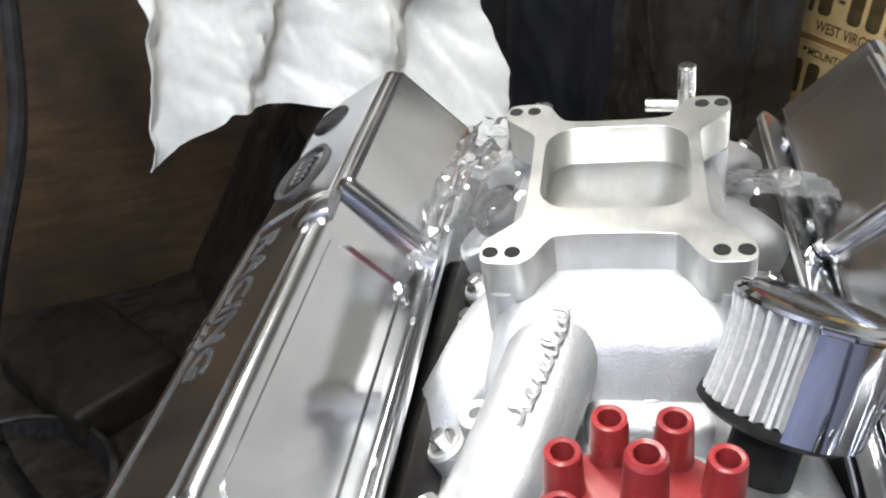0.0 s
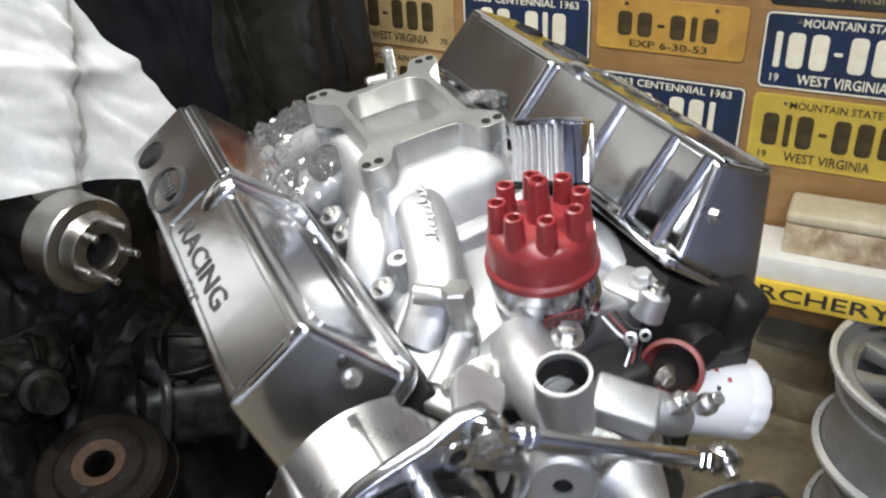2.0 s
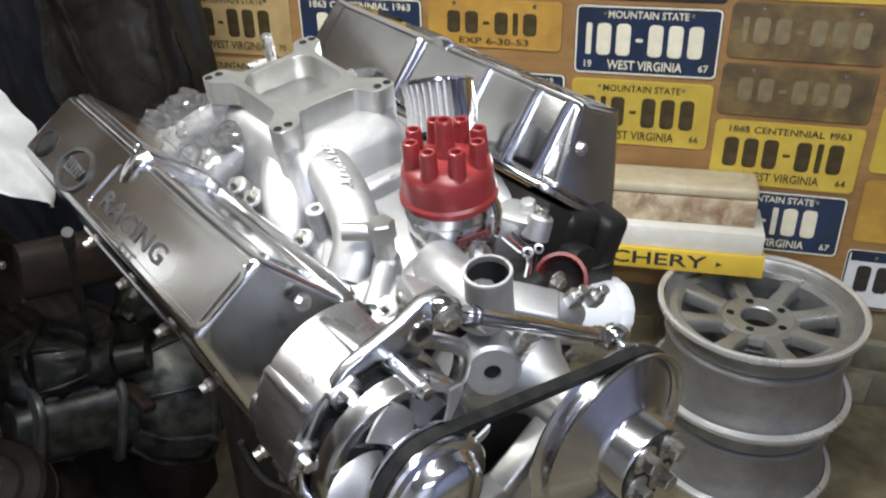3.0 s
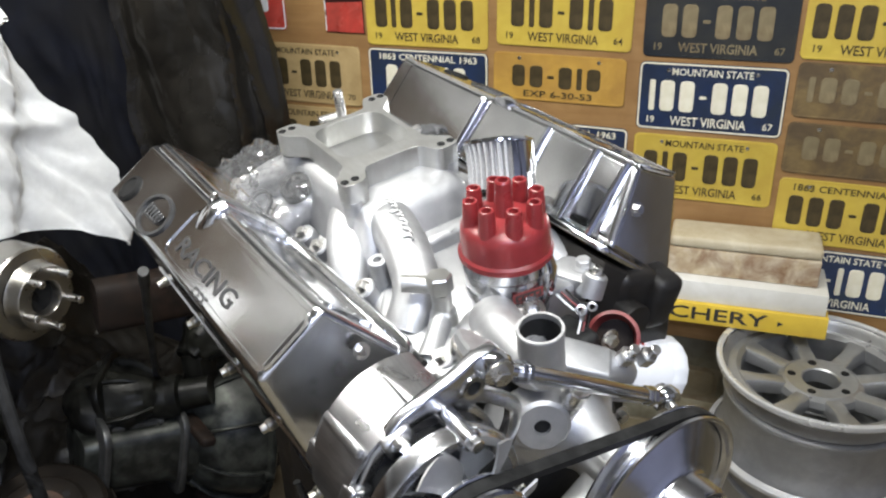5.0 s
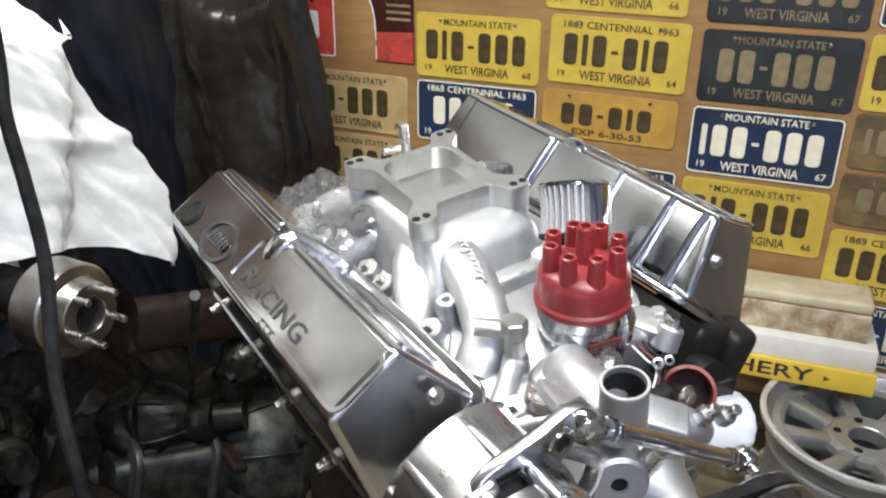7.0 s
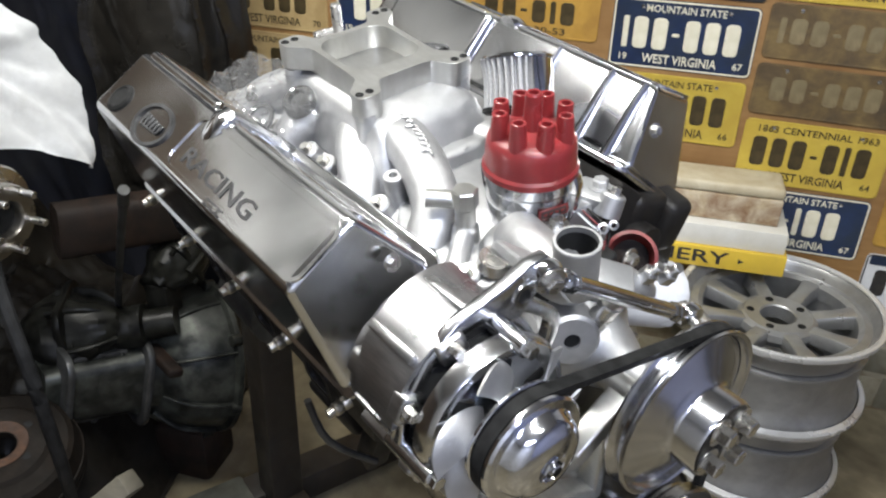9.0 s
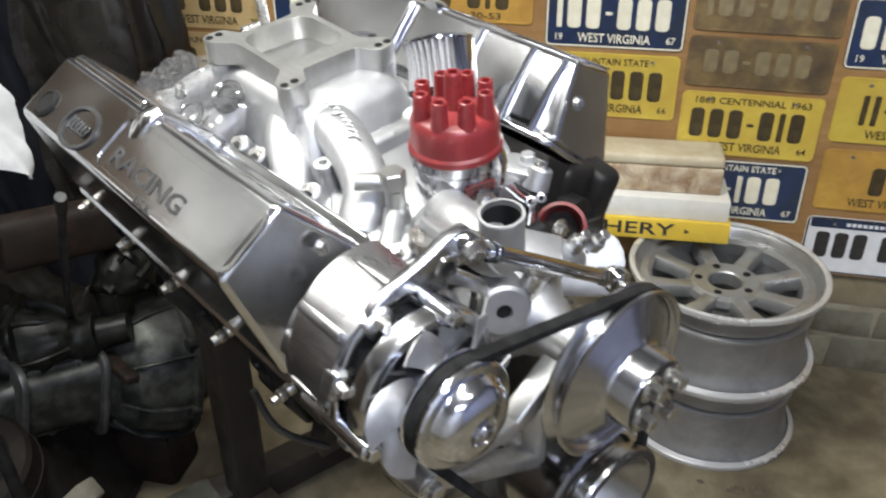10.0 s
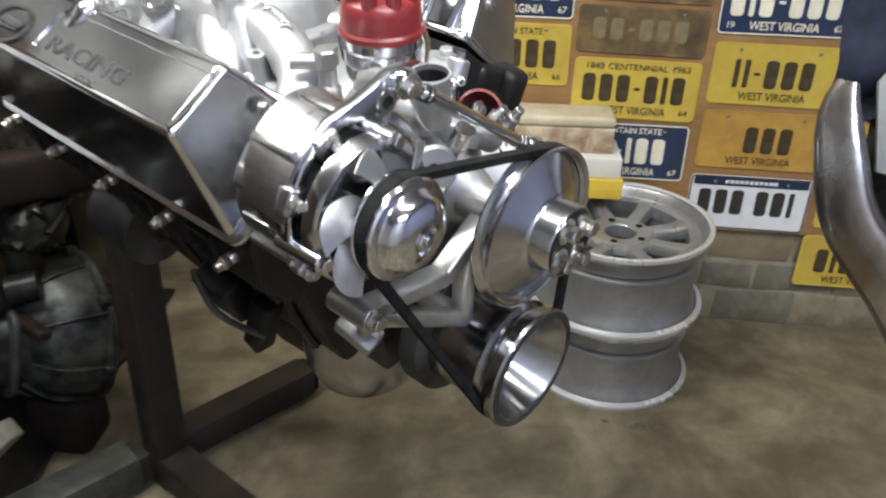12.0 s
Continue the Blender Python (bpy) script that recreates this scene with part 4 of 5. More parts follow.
bm = sheet(24, 5, strap)
bmesh.ops.solidify(bm, geom=bm.faces[:], thickness=0.005)
ub = part("upper_bracket", prism(ARM, 0.011, at((0.38, 0, 0), XA, (0, 1, 0)), 0.0025, 3), SATIN, engine, "polished cast alternator support")
part("wrap_web", bm, BRUSH, ub)
part("rear_web", tube([(0.318, -0.085, -0.045), (0.345, -0.1, -0.022), (0.382, -0.118, -0.003)], [(0.016, 0.006), (0.018, 0.006), (0.014, 0.006)], 14, 4, up=(0.3, 0.3, 0.9), square=4), CAST, ub)
part("stay", tube([(0.382, -0.136, -0.022), (0.38, -0.112, -0.044), (0.376, -0.092, -0.07), (0.37, -0.096, -0.105), (0.36, -0.1, -0.125)], [(0.007, 0.006), (0.006, 0.006), (0.0065, 0.006), (0.007, 0.007), (0.01, 0.009)], 12, 5, up=XA, square=3), SATIN, ub)
for a in (88, 128):
    c, q = math.cos(radians(a)), math.sin(radians(a))
    part("web_rib", box(0.05, 0.008, 0.006, at((0.36, -0.182 + 0.0745 * c, -0.084 + 0.0745 * q + 0.003), (0, c, q), XA), 0.002, 2), BRUSH, ub)
part("ear_hole", lathe([(0, 0.0008), (0.0055, 0.0008), (0.0055, -0.002), (0, -0.002)], at((0.391, -0.136, -0.012), XA), 18), DARK, ub)
part("ear_ring", lathe([(0.0055, 0.0), (0.0058, 0.0018), (0.0098, 0.0018), (0.0105, 0.0)], at((0.391, -0.136, -0.012), XA), 24), POL, ub)
k0, k1 = Vector((0.394, -0.117, -0.002)), Vector((0.403, 0.054, -0.136))
d = (k1 - k0).normalized()
br_ = part("brace_rod", tube([k0 + d * 0.028, k0.lerp(k1, 0.5), k1 - d * 0.026], 0.0068, 14, 2), POL, engine, "polished adjusting rod with ball joints")
for p, e in ((k0, d), (k1, -d)):
    sd = e.cross(Vector((0.2, 0.1, 1))).normalized()
    part("ball_joint", join(lathe([(0.0055, -0.006), (0.0125, -0.0045), (0.0135, 0), (0.0125, 0.0045), (0.0055, 0.006), (0.0055, -0.006)], at(p, sd), 26), rod(0.006, 0.02, at(p + e * 0.011, e), 14), hexa(0.009, 0.006, at(p + e * 0.022, e)), hexa(0.0085, 0.005, at(p + e * 0.03, e))), CHROME, br_)
    part("joint_bolt", join(bolt(p + sd * 0.0055, sd, 0.0075, 0.007), rod(0.005, 0.008, at(p - sd * 0.005, -sd), 14)), STEEL, br_)

# ---- fuel pump and oil filter on the far side ----
fp = part("fuel_pump", join(box(0.05, 0.034, 0.026, at((0.335, 0.016, -0.118), (0.35, 0.1, 0.9), (0.7, 0.7, 0)), 0.004, 3), tube([(0.33, 0.02, -0.125), (0.342, 0.04, -0.132), (0.346, 0.06, -0.15)], [0.019, 0.017, 0.014], 16, 4)), CAST, engine, "cast aluminium fuel pump")
for q in (0.0, 0.02):
    part("pump_fitting", join(hexa(0.0085, 0.014, at((0.352 + q * 0.3, 0.05 + q, -0.122 - q * 0.4), (0.55, 0.1, 0.8))), rod(0.005, 0.026, at((0.352 + q * 0.3, 0.05 + q, -0.122 - q * 0.4), (0.55, 0.1, 0.8)), 14)), STEEL, fp)
OF = at((0.248, 0.126, -0.245), (0.32, 0.86, -0.38), (0, 0, 1))
of = part("oil_filter", lathe([(0, 0.0), (0.039, 0.0), (0.04, 0.004), (0.04, 0.062), (0.0385, 0.07)], OF, 48), WHITE, engine, "white oil filter canister with small print")
part("fluted_end", lathe([(0.0395, 0.066), (0.0402, 0.07), (0.0398, 0.082), (0.035, 0.089), (0.022, 0.092), (0, 0.093)], OF, 60, wave=lambda i: 1.0 if i % 4 < 2 else 0.975), WHITE, of)
for i in range(7):
    a = radians(-40 + i * 13)
    part("print_bar", box(0.004, 0.0045, 0.0008, OF @ Matrix.Rotation(a, 4, "Z") @ Matrix.Translation((0.0401, 0, 0.03 + 0.012 * (i % 2))) @ Matrix.Rotation(radians(90), 4, "Y"), 0.0002), REDINK if i % 3 else INK, of)
rr = part("red_cap", lathe([(0.021, -0.016), (0.024, -0.014), (0.0255, 0.001), (0.026, 0.014), (0.0225, 0.0155), (0.0205, 0.002), (0.018, -0.012)], at((0.309, 0.082, -0.141), (0.5, -0.6, 0.7)), 32), REDW, engine, "red plastic cap")
# The cap's inner shade is painted as a dark brown disc; no rust is meant.
part("cap_inside", lathe([(0, -0.009), (0.0195, -0.009), (0.0195, -0.011)], at((0.309, 0.082, -0.141), (0.5, -0.6, 0.7)), 28), RUST, rr)
for k, (c, q) in enumerate(((REDW, 0.0), (IRON, 0.006), (WHITE, -0.006))):
    part("pickup_wire", tube([(0.275, 0.045 + q, -0.085), (0.29, 0.05 + q, -0.095), (0.297, 0.056 + q, -0.1 + 0.5 * q), (0.305, 0.045 + q, -0.115)], 0.0011, 8, 6), c, engine)
part("wire_connector", join(lathe([(0.0032, -0.002), (0.0055, -0.0015), (0.0055, 0.0015), (0.0032, 0.002), (0.0032, -0.002)], at((0.3, 0.048, -0.094), (0.6, -0.4, 0.5)), 18), lathe([(0.0028, -0.002), (0.0048, -0.0015), (0.0048, 0.0015), (0.0028, 0.002), (0.0028, -0.002)], at((0.302, 0.06, -0.095), (0.6, -0.4, 0.5)), 18), rod(0.0025, 0.014, at((0.3, 0.05, -0.108), (0, 0.1, 1)), 10)), STEEL, engine, "small ring terminals on the wires")
part("far_bracket", join(box(0.08, 0.06, 0.07, at((0.235, 0.148, -0.15), (0.1, 0.4, 1)), 0.014, 4), box(0.05, 0.04, 0.065, at((0.262, 0.182, -0.165), (0.15, 0.3, 1)), 0.012, 4), rod(0.02, 0.03, at((0.262, 0.13, -0.16), XA), 20)), IRON, engine, "black painted accessory bracket")
part("timing_pointer", join(box(0.026, 0.02, 0.005, at((0.325, -0.115, -0.305), (0.6, -0.3, 0.6)), 0.002), box(0.014, 0.012, 0.04, at((0.318, -0.118, -0.318), (0.3, -0.2, 1)), 0.002), box(0.05, 0.03, 0.032, at((0.3, -0.112, -0.332), (0.5, -0.3, 0.8)), 0.004)), CAST, engine)
part("pan_bowl", lathe([(0.08, 0.06), (0.08, 0.0), (0.078, -0.03), (0.068, -0.055), (0.05, -0.068), (0.02, -0.075), (0, -0.076)], pose(0.21, -0.03, -0.442), 40), PULLEY, engine, "rounded dull metal sump bowl")
part("engine_mount", join(box(0.07, 0.035, 0.06, at((0.11, -0.155, -0.35), (0, -0.4, 1)), 0.008, 3), box(0.03, 0.03, 0.08, at((0.17, -0.15, -0.37), (0.3, 0.1, 1)), 0.006)), IRON, engine, "black engine mount boss")
part("dipstick_tube", tube([(0.2, -0.17, -0.36), (0.19, -0.215, -0.3), (0.18, -0.225, -0.24)], 0.004, 10, 4), GREASE, engine)
part("starter_boss", rod(0.05, 0.1, at((-0.2, -0.12, -0.38), (1, 0, 0)), 24), GREASE, engine)

# ---- engine stand ----
stand = base("engine_stand", "greasy dark steel engine stand holding up the engine", "engine stand", pose(-0.485, -0.755, 0, 0, 0, -35))
part("post", box(0.068, 0.068, 0.9, Matrix.Translation((0, 0, 0.45)), 0.008), STANDP, stand)
part("main_leg", box(0.95, 0.07, 0.07, Matrix.Translation((0.43, 0, 0.05)), 0.006), STANDP, stand)
CROSS = pose(-0.035, 0, 0.05, 0, 0, -5)
part("cross_leg", box(0.07, 0.7, 0.068, CROSS @ Matrix.Translation((0, 0.03, 0)), 0.006), STANDP, stand)
part("end_cap", box(0.062, 0.02, 0.062, CROSS @ Matrix.Translation((0, 0.385, 0)), 0.008, 3), RUBBER, stand)
part("leg_sleeve", box(0.078, 0.27, 0.078, CROSS @ Matrix.Translation((0, -0.19, 0)), 0.005), SLEEVE, stand, "worn grey steel sleeve")
for y in (-0.29, 0.34):
    part("caster", rod(0.03, 0.03, CROSS @ at((-0.015, y, -0.02), (1, 0, 0)), 20), RUBBER, stand)
part("mount_head", join(rod(0.08, 0.016, at((0.1, 0, 0.83), (1, 0, 0)), 28), rod(0.045, 0.16, at((-0.06, 0, 0.83), (1, 0, 0)), 24)), STANDP, stand)
for a in (45, 135, 225, 315):
    c, q = math.cos(radians(a)), math.sin(radians(a))
    part("mount_arm", tube([(0.11, 0.05 * c, 0.83 + 0.05 * q), (0.15, 0.08 * c, 0.83 + 0.06 * q), (0.22, 0.09 * c, 0.84 + 0.06 * q)], 0.013, 12, 3), STANDP, stand)

# ---- stacked wheels ----
WX, WY = 0.444, -0.232


def wheel(z, top, dx=0.0, dy=0.0):
    w = base("car_wheel", "silver painted alloy wheel stacked on the floor" if not top else "silver alloy wheel lying on another wheel", "wheel", pose(WX + dx, WY + dy, z, 0, 0, 17), "stacked wheels")
    prof = [(0.186, 0.012), (0.196, 0.003), (0.1965, 0.016), (0.192, 0.028), (0.187, 0.045), (0.184, 0.06), (0.183, 0.1), (0.185, 0.138), (0.1895, 0.147), (0.189, 0.152), (0.172, 0.158), (0.17, 0.176), (0.183, 0.194), (0.192, 0.203), (0.196, 0.211), (0.1955, 0.22), (0.188, 0.208), (0.182, 0.185), (0.162, 0.16), (0.16, 0.09), (0.176, 0.05), (0.186, 0.012)]
    part("rim", lathe(prof, n=72), RIMPAINT, w)
    part("lip", lathe([(0.1995, 0.2095), (0.2094, 0.2136), (0.2108, 0.219), (0.2098, 0.2258), (0.205, 0.2276), (0.1982, 0.2248), (0.197, 0.222)], n=72), RIMLIP, w)
    part("lower_lip", lathe([(0.197, -0.0002), (0.2085, 0.0), (0.2112, 0.006), (0.2104, 0.013), (0.2025, 0.018), (0.198, 0.0185)], n=72), RIMLIP, w)
    part("hub_disc", lathe([(0.036, 0.150), (0.036, 0.182), (0.039, 0.185), (0.07, 0.187), (0.082, 0.18), (0.086, 0.165), (0.08, 0.15), (0.036, 0.15)], n=48), RIMPAINT, w)
    for i in range(8):
        a = math.tau * i / 8
        bm = loft([[(0.07, -0.021, 0.155), (0.07, 0.021, 0.155), (0.07, 0.017, 0.184), (0.07, -0.017, 0.184)], [(0.12, -0.019, 0.158), (0.12, 0.019, 0.158), (0.12, 0.014, 0.19), (0.12, -0.014, 0.19)], [(0.168, -0.026, 0.16), (0.168, 0.026, 0.16), (0.17, 0.021, 0.197), (0.17, -0.021, 0.197)]])
        soften(bm, 0.004, 2)
        bm.transform(Matrix.Rotation(a, 4, "Z"))
        part("spoke", bm, RIMPAINT, w)
    part("spoke_ring", lathe([(0.158, 0.16), (0.158, 0.192), (0.168, 0.2), (0.184, 0.196), (0.182, 0.16)], n=64), RIMPAINT, w)
    for i in range(5):
        a = math.tau * i / 5 + 0.3
        part("lug_hole", lathe([(0, 0.1868), (0.0085, 0.1868), (0.0085, 0.18)], Matrix.Translation((0.057 * math.cos(a), 0.057 * math.sin(a), 0.0004)), 16), DARK, w)
    return w


lower = wheel(0.0, False, 0.006, 0.006)
lower.scale = (0.96, 0.96, 0.912)
upper = wheel(0.208, True)
upper.scale = (1.0, 1.0, 0.912)

# ---- boxes on the wheels ----
BX = pose(0.216, -0.082, 0.4162, 0, 0, 2.5)
yb = base("archery_box", "flat white card box with yellow printed side on the wheel", "box", BX)
part("tray", box(0.46, 0.14, 0.05, Matrix.Translation((0, 0.0, 0.025)), 0.002), CARDY, yb, "yellow printed side")
part("lid", box(0.452, 0.135, 0.05, Matrix.Translation((-0.003, 0.006, 0.0755)), 0.002), CARDW, yb, "white card lid")
writing("ARCHERY", 0.043, INK, yb, pose(-0.0365, -0.0705, 0.025, 90, 0, 0), 0.293)
part("arrow_mark", prism([(0, -0.006), (0.012, 0), (0, 0.006)], 0.0006, pose(0.131, -0.0704, 0.025, 90, 0, 0), 0), INK, yb)
tb = base("torn_box", "tan card box with torn brown paper side", "box", pose(0.262, -0.062, 0.5178, 0, 0, 2.5))
part("body", box(0.31, 0.1, 0.062, Matrix.Translation((0, 0, 0.031)), 0.003), CARDT, tb)
part("lid", box(0.312, 0.102, 0.026, Matrix.Translation((0, 0.0, 0.0755)), 0.009, 3), CARDC, tb, "cream card lid")

# ---- plates on the wall ----
YEL = material("yellow_plate_paint", (0.54, 0.4, 0.055), (0.62, 0.475, 0.08), 30, 0.0, (0.32, 0.5), 0.15, 300, (0.5, 0.35, 0.06), 11, vary=0.1)
GOLD = material("orange_plate_paint", (0.5, 0.29, 0.05), (0.58, 0.35, 0.07), 30, 0.0, (0.35, 0.5), 0.15, 300, (0.38, 0.21, 0.05), 11, vary=0.1)
BLUE = material("blue_plate_paint", (0.01, 0.022, 0.07), (0.016, 0.036, 0.105), 30, 0.0, (0.3, 0.45), 0.15, 300, (0.02, 0.03, 0.05), 11, vary=0.12)
NAVYP = material("faded_navy_plate_paint", (0.008, 0.011, 0.018), (0.014, 0.018, 0.024), 30, 0.0, (0.35, 0.55), 0.1, 300, (0.03, 0.03, 0.026), 9, vary=0.1)
OFFW = material("white_plate_paint", (0.68, 0.69, 0.7), (0.76, 0.77, 0.78), 30, 0.0, (0.3, 0.45), 0.05, 300, vary=0.05)
RUSTP = material("rusted_plate_paint", (0.13, 0.083, 0.032), (0.26, 0.178, 0.066), 18, 0.0, (0.6, 0.85), 0.6, 200, (0.07, 0.048, 0.028), 13, vary=0.16)
REDP = material("red_plate_paint", (0.6, 0.06, 0.045), (0.68, 0.1, 0.075), 20, 0.0, (0.2, 0.34), 0.1, 300, (0.25, 0.04, 0.03), 8)
MAROON = material("dark_maroon_paint", (0.045, 0.012, 0.012), (0.075, 0.018, 0.016), 20, 0.0, (0.2, 0.34), 0.1, 300, (0.025, 0.01, 0.008), 8)
CREAM = material("cream_number_paint", (0.7, 0.66, 0.5), (0.78, 0.74, 0.6), 40, 0.0, (0.4, 0.55), vary=0.05)
BROWN = material("dark_brown_number_paint", (0.035, 0.025, 0.01), (0.07, 0.05, 0.02), 40, 0.0, (0.4, 0.55), vary=0.05)
FADED = material("faded_number_paint", (0.2, 0.165, 0.09), (0.3, 0.25, 0.14), 22, 0.0, (0.6, 0.8), 0.2, 200, (0.13, 0.09, 0.045), 14, vary=0.08)
TAN = material("faded_tan_plate_paint", (0.46, 0.33, 0.15), (0.55, 0.41, 0.2), 24, 0.0, (0.4, 0.6), 0.15, 300, (0.36, 0.25, 0.11), 11, vary=0.08)
STYLE = {"tan": (TAN, BROWN), "yellow": (YEL, BROWN), "gold": (GOLD, BROWN), "blue": (BLUE, CREAM), "navy": (NAVYP, FADED), "white": (OFFW, INK), "rust": (RUSTP, FADED), "red": (REDP, OFFW)}
PW, PH = 0.302, 0.149
PLATE = {}


def plate(x, z, style, bars, top="", year="", tilt=0.0, w=PW, h=PH, low="WEST VIRGINIA"):
    """A pressed plate whose lower left corner is at x, z. bars: widths of the number's bars, a gap as 0, a dash as -1."""
    paint, ink = STYLE[style]
    word = {"yellow": "yellow", "gold": "orange", "blue": "dark blue", "navy": "faded navy blue", "white": "white", "rust": "rusty brown", "red": "dark maroon", "tan": "faded tan"}[style]
    p = base("licence_plate", f"{word} pressed metal number plate nailed to the wall", "licence plate",
             Matrix.Translation((x + w / 2, -0.0045, z + h / 2)) @ Matrix.Rotation(radians(90), 4, "X") @ Matrix.Rotation(radians(tilt), 4, "Z"), "number plates on the wall")
    key = ("sheet", style, w, h)
    if key not in PLATE:
        PLATE[key] = mesh_of("sheet_metal", prism(rounded(w, h, 0.012), 0.0014, bev=0.0004, seg=1), paint)
        PLATE["rim", style, w, h] = mesh_of("rim", ring_plate(rounded(w - 0.003, h - 0.003, 0.011), rounded(w - 0.010, h - 0.010, 0.008), 0.0022), ink if style in ("blue", "white", "red") else paint)
    for name, k in (("sheet_metal", key), ("raised_rim", ("rim", style, w, h))):
        ob = new(name, PLATE[k])
        ob.parent = p
    k = h / PH
    total = sum({0: 0.02, -1: 0.026}.get(b, b + 0.011) for b in bars)
    u = -total / 2
    for b in bars:
        if b == 0:
            u += 0.02
            continue
        bw, bh = (0.015, 0.007) if b == -1 else (b, 0.068 * k)
        q = ("bar", ink.name, bw, bh)
        if q not in PLATE:
            PLATE[q] = mesh_of("number_bar", prism(rounded(bw, bh, min(bw, bh) * 0.3, 3), 0.002, bev=0.0006, seg=1), ink)
        ob = new("number_bar", PLATE[q])
        ob.parent = p
        ob.location = (u + bw / 2, 0.002, 0.0008)
        u += bw + 0.011
    if top:
        writing(top, 0.0215, ink, p, Matrix.Translation((0, 0.0545 * k, 0.0018)), 0.165 if "STATE" in top else 0.245)
    if low:
        writing(low, 0.028 * k, ink, p, Matrix.Translation((0, -0.0535 * k, 0.0018)), 0.158)
    if year:
        for txt, sx in (("19", -1), (year, 1)):
            writing(txt, 0.021, ink, p, Matrix.Translation((sx * 0.122, -0.053 * k, 0.0018)))
    for sx in (-1, 1):
        q = "nail"
        if q not in PLATE:
            PLATE[q] = mesh_of("nail_head", lathe([(0.0045, 0), (0.004, 0.0015), (0, 0.0022)], n=12), STEEL)
        ob = new("nail_head", PLATE[q])
        ob.parent = p
        ob.location = (sx * 0.09, 0.058 * k, 0.0014)
    return p


D, O = 0.03, 0.012
CEN, MT = "1863 CENTENNIAL 1963", "MOUNTAIN STATE"
plate(-0.645, 0.961, "yellow", (D, O, D, -1, D, D, D), MT, "68")
plate(-0.322, 0.975, "yellow", (D, O, D, -1, D, O, D), CEN, "64", -0.8)
plate(0.004, 0.968, "navy", (D, D, -1, D, D, D), MT, "67")
plate(0.001, 0.808, "blue", (O, D, D, -1, D, D, D), MT, "67")
plate(-0.646, 0.805, "blue", (D, D, -1, D, O, D), CEN, "63")
plate(-0.33, 0.852, "gold", (D, D, -1, D, O, D), "", "", -0.6, 0.302, 0.108, "EXP 6-30-53")
plate(-0.318, 0.655, "blue", (D, D, -1, D, D, O), CEN, "63", -1)
plate(0.0, 0.648, "yellow", (D, O, D, -1, D, D, D), MT, "66")
plate(0.316, 0.977, "yellow", (D, D, D, -1, D, D, D), CEN, "64", -0.6)
plate(0.317, 0.856, "rust", (O, D, D, -1, D, D, D), "", "", -0.8, 0.302, 0.115, "")
plate(0.314, 0.733, "rust", (D, D, -1, D, D, D), "", "", -1, 0.302, 0.112, "")
plate(0.315, 0.573, "yellow", (D, D, D, -1, D, O, D), CEN, "64", -0.6)
plate(0.311, 0.414, "blue", (D, D, -1, O, D, D), MT, "67")
plate(0.632, 0.792, "blue", (D, O, D, -1, D, D, D), MT, "67")
plate(0.637, 0.624, "yellow", (O, O, -1, D, D, D), "", "", -0.6)
plate(0.637, 0.459, "gold", (0, 0, D, D, D), "", "", -0.3)
wp_ = plate(0.635, 0.290, "white", (D, D, D, 0, D, D, O), "", "", -0.4, low="")
part("blue_band", prism(rounded(0.284, 0.022, 0.004), 0.0008, Matrix.Translation((0, 0.058, 0.0014)), 0, 1), BLUE, wp_, "dark blue band")
for i in range(11):
    part("print_bar", box(0.009, 0.009, 0.001, Matrix.Translation((-0.06 + 0.012 * i, 0.058, 0.0022)), 0.0002), OFFW, wp_)
plate(0.945, 0.137, "yellow", (D, O, D, -1, D, D), "", "", -0.5)
plate(-0.972, 0.805, "tan", (O, D, -1, D, D, D), MT, "70", -0.4)
plate(-0.972, 0.646, "tan", (D, D, -1, D, D, D), MT, "69")
plate(-0.335, 1.135, "yellow", (D, D, -1, D, D, D), MT, "66", -0.5)
plate(0.004, 1.13, "navy", (D, D, D, -1, D, D, D), MT, "67")
plate(-1.165, 0.985, "red", (D, D, -1, D, D, D), "", "", 0)
plate(0.64, 0.955, "yellow", (D, D, D, -1, D, D, D), MT, "68")
plate(0.32, 1.14, "blue", (D, D, D, -1, D, D, D), MT, "67")
plate(0.955, 0.79, "yellow", (D, D, -1, D, D, D), MT, "66")
plate(0.955, 0.63, "blue", (D, D, -1, D, D, D), MT, "65")
plate(0.955, 0.47, "gold", (D, D, -1, D, D, D), MT, "70")
plate(0.96, 0.31, "yellow", (D, D, -1, D, D, D), MT, "66")
st = base("red_sign", "dark red metal sign with a curved white edge on the wall", "sign", pose(-0.71, -0.004, 1.09))
FACE = pose(0, 0, 0, 90, 0, 0)
part("sheet_metal", prism([(0.058, -0.105), (0.058, 0.11), (-0.075, 0.11), (-0.066, 0.06), (-0.05, 0.015), (-0.044, -0.04), (-0.044, -0.105)], 0.002, FACE, 0.0004, 1), MAROON, st, "dark maroon field")
# The sign's red, brightened to paint in the glossy glow on its lower part.
part("red_panel", prism([(0.056, -0.103), (0.056, -0.03), (-0.04, -0.035), (-0.042, -0.103)], 0.0012, FACE @ Matrix.Translation((0, 0, 0.0016)), 0.0003, 1), REDP, st, "red lower panel brightened for the glossy glow on the sign")
part("white_edge", tube([(-0.074, -0.0022, 0.108), (-0.065, -0.0022, 0.06), (-0.049, -0.0022, 0.015), (-0.043, -0.0022, -0.04), (-0.043, -0.0022, -0.1)], 0.0016, 8, 5), OFFW, st)
for i in range(3):
    part("print_bar", box(0.062, 0.001, 0.006, Matrix.Translation((0.018, -0.0026, 0.03 - 0.016 * i)), 0.0002), FADED, st)

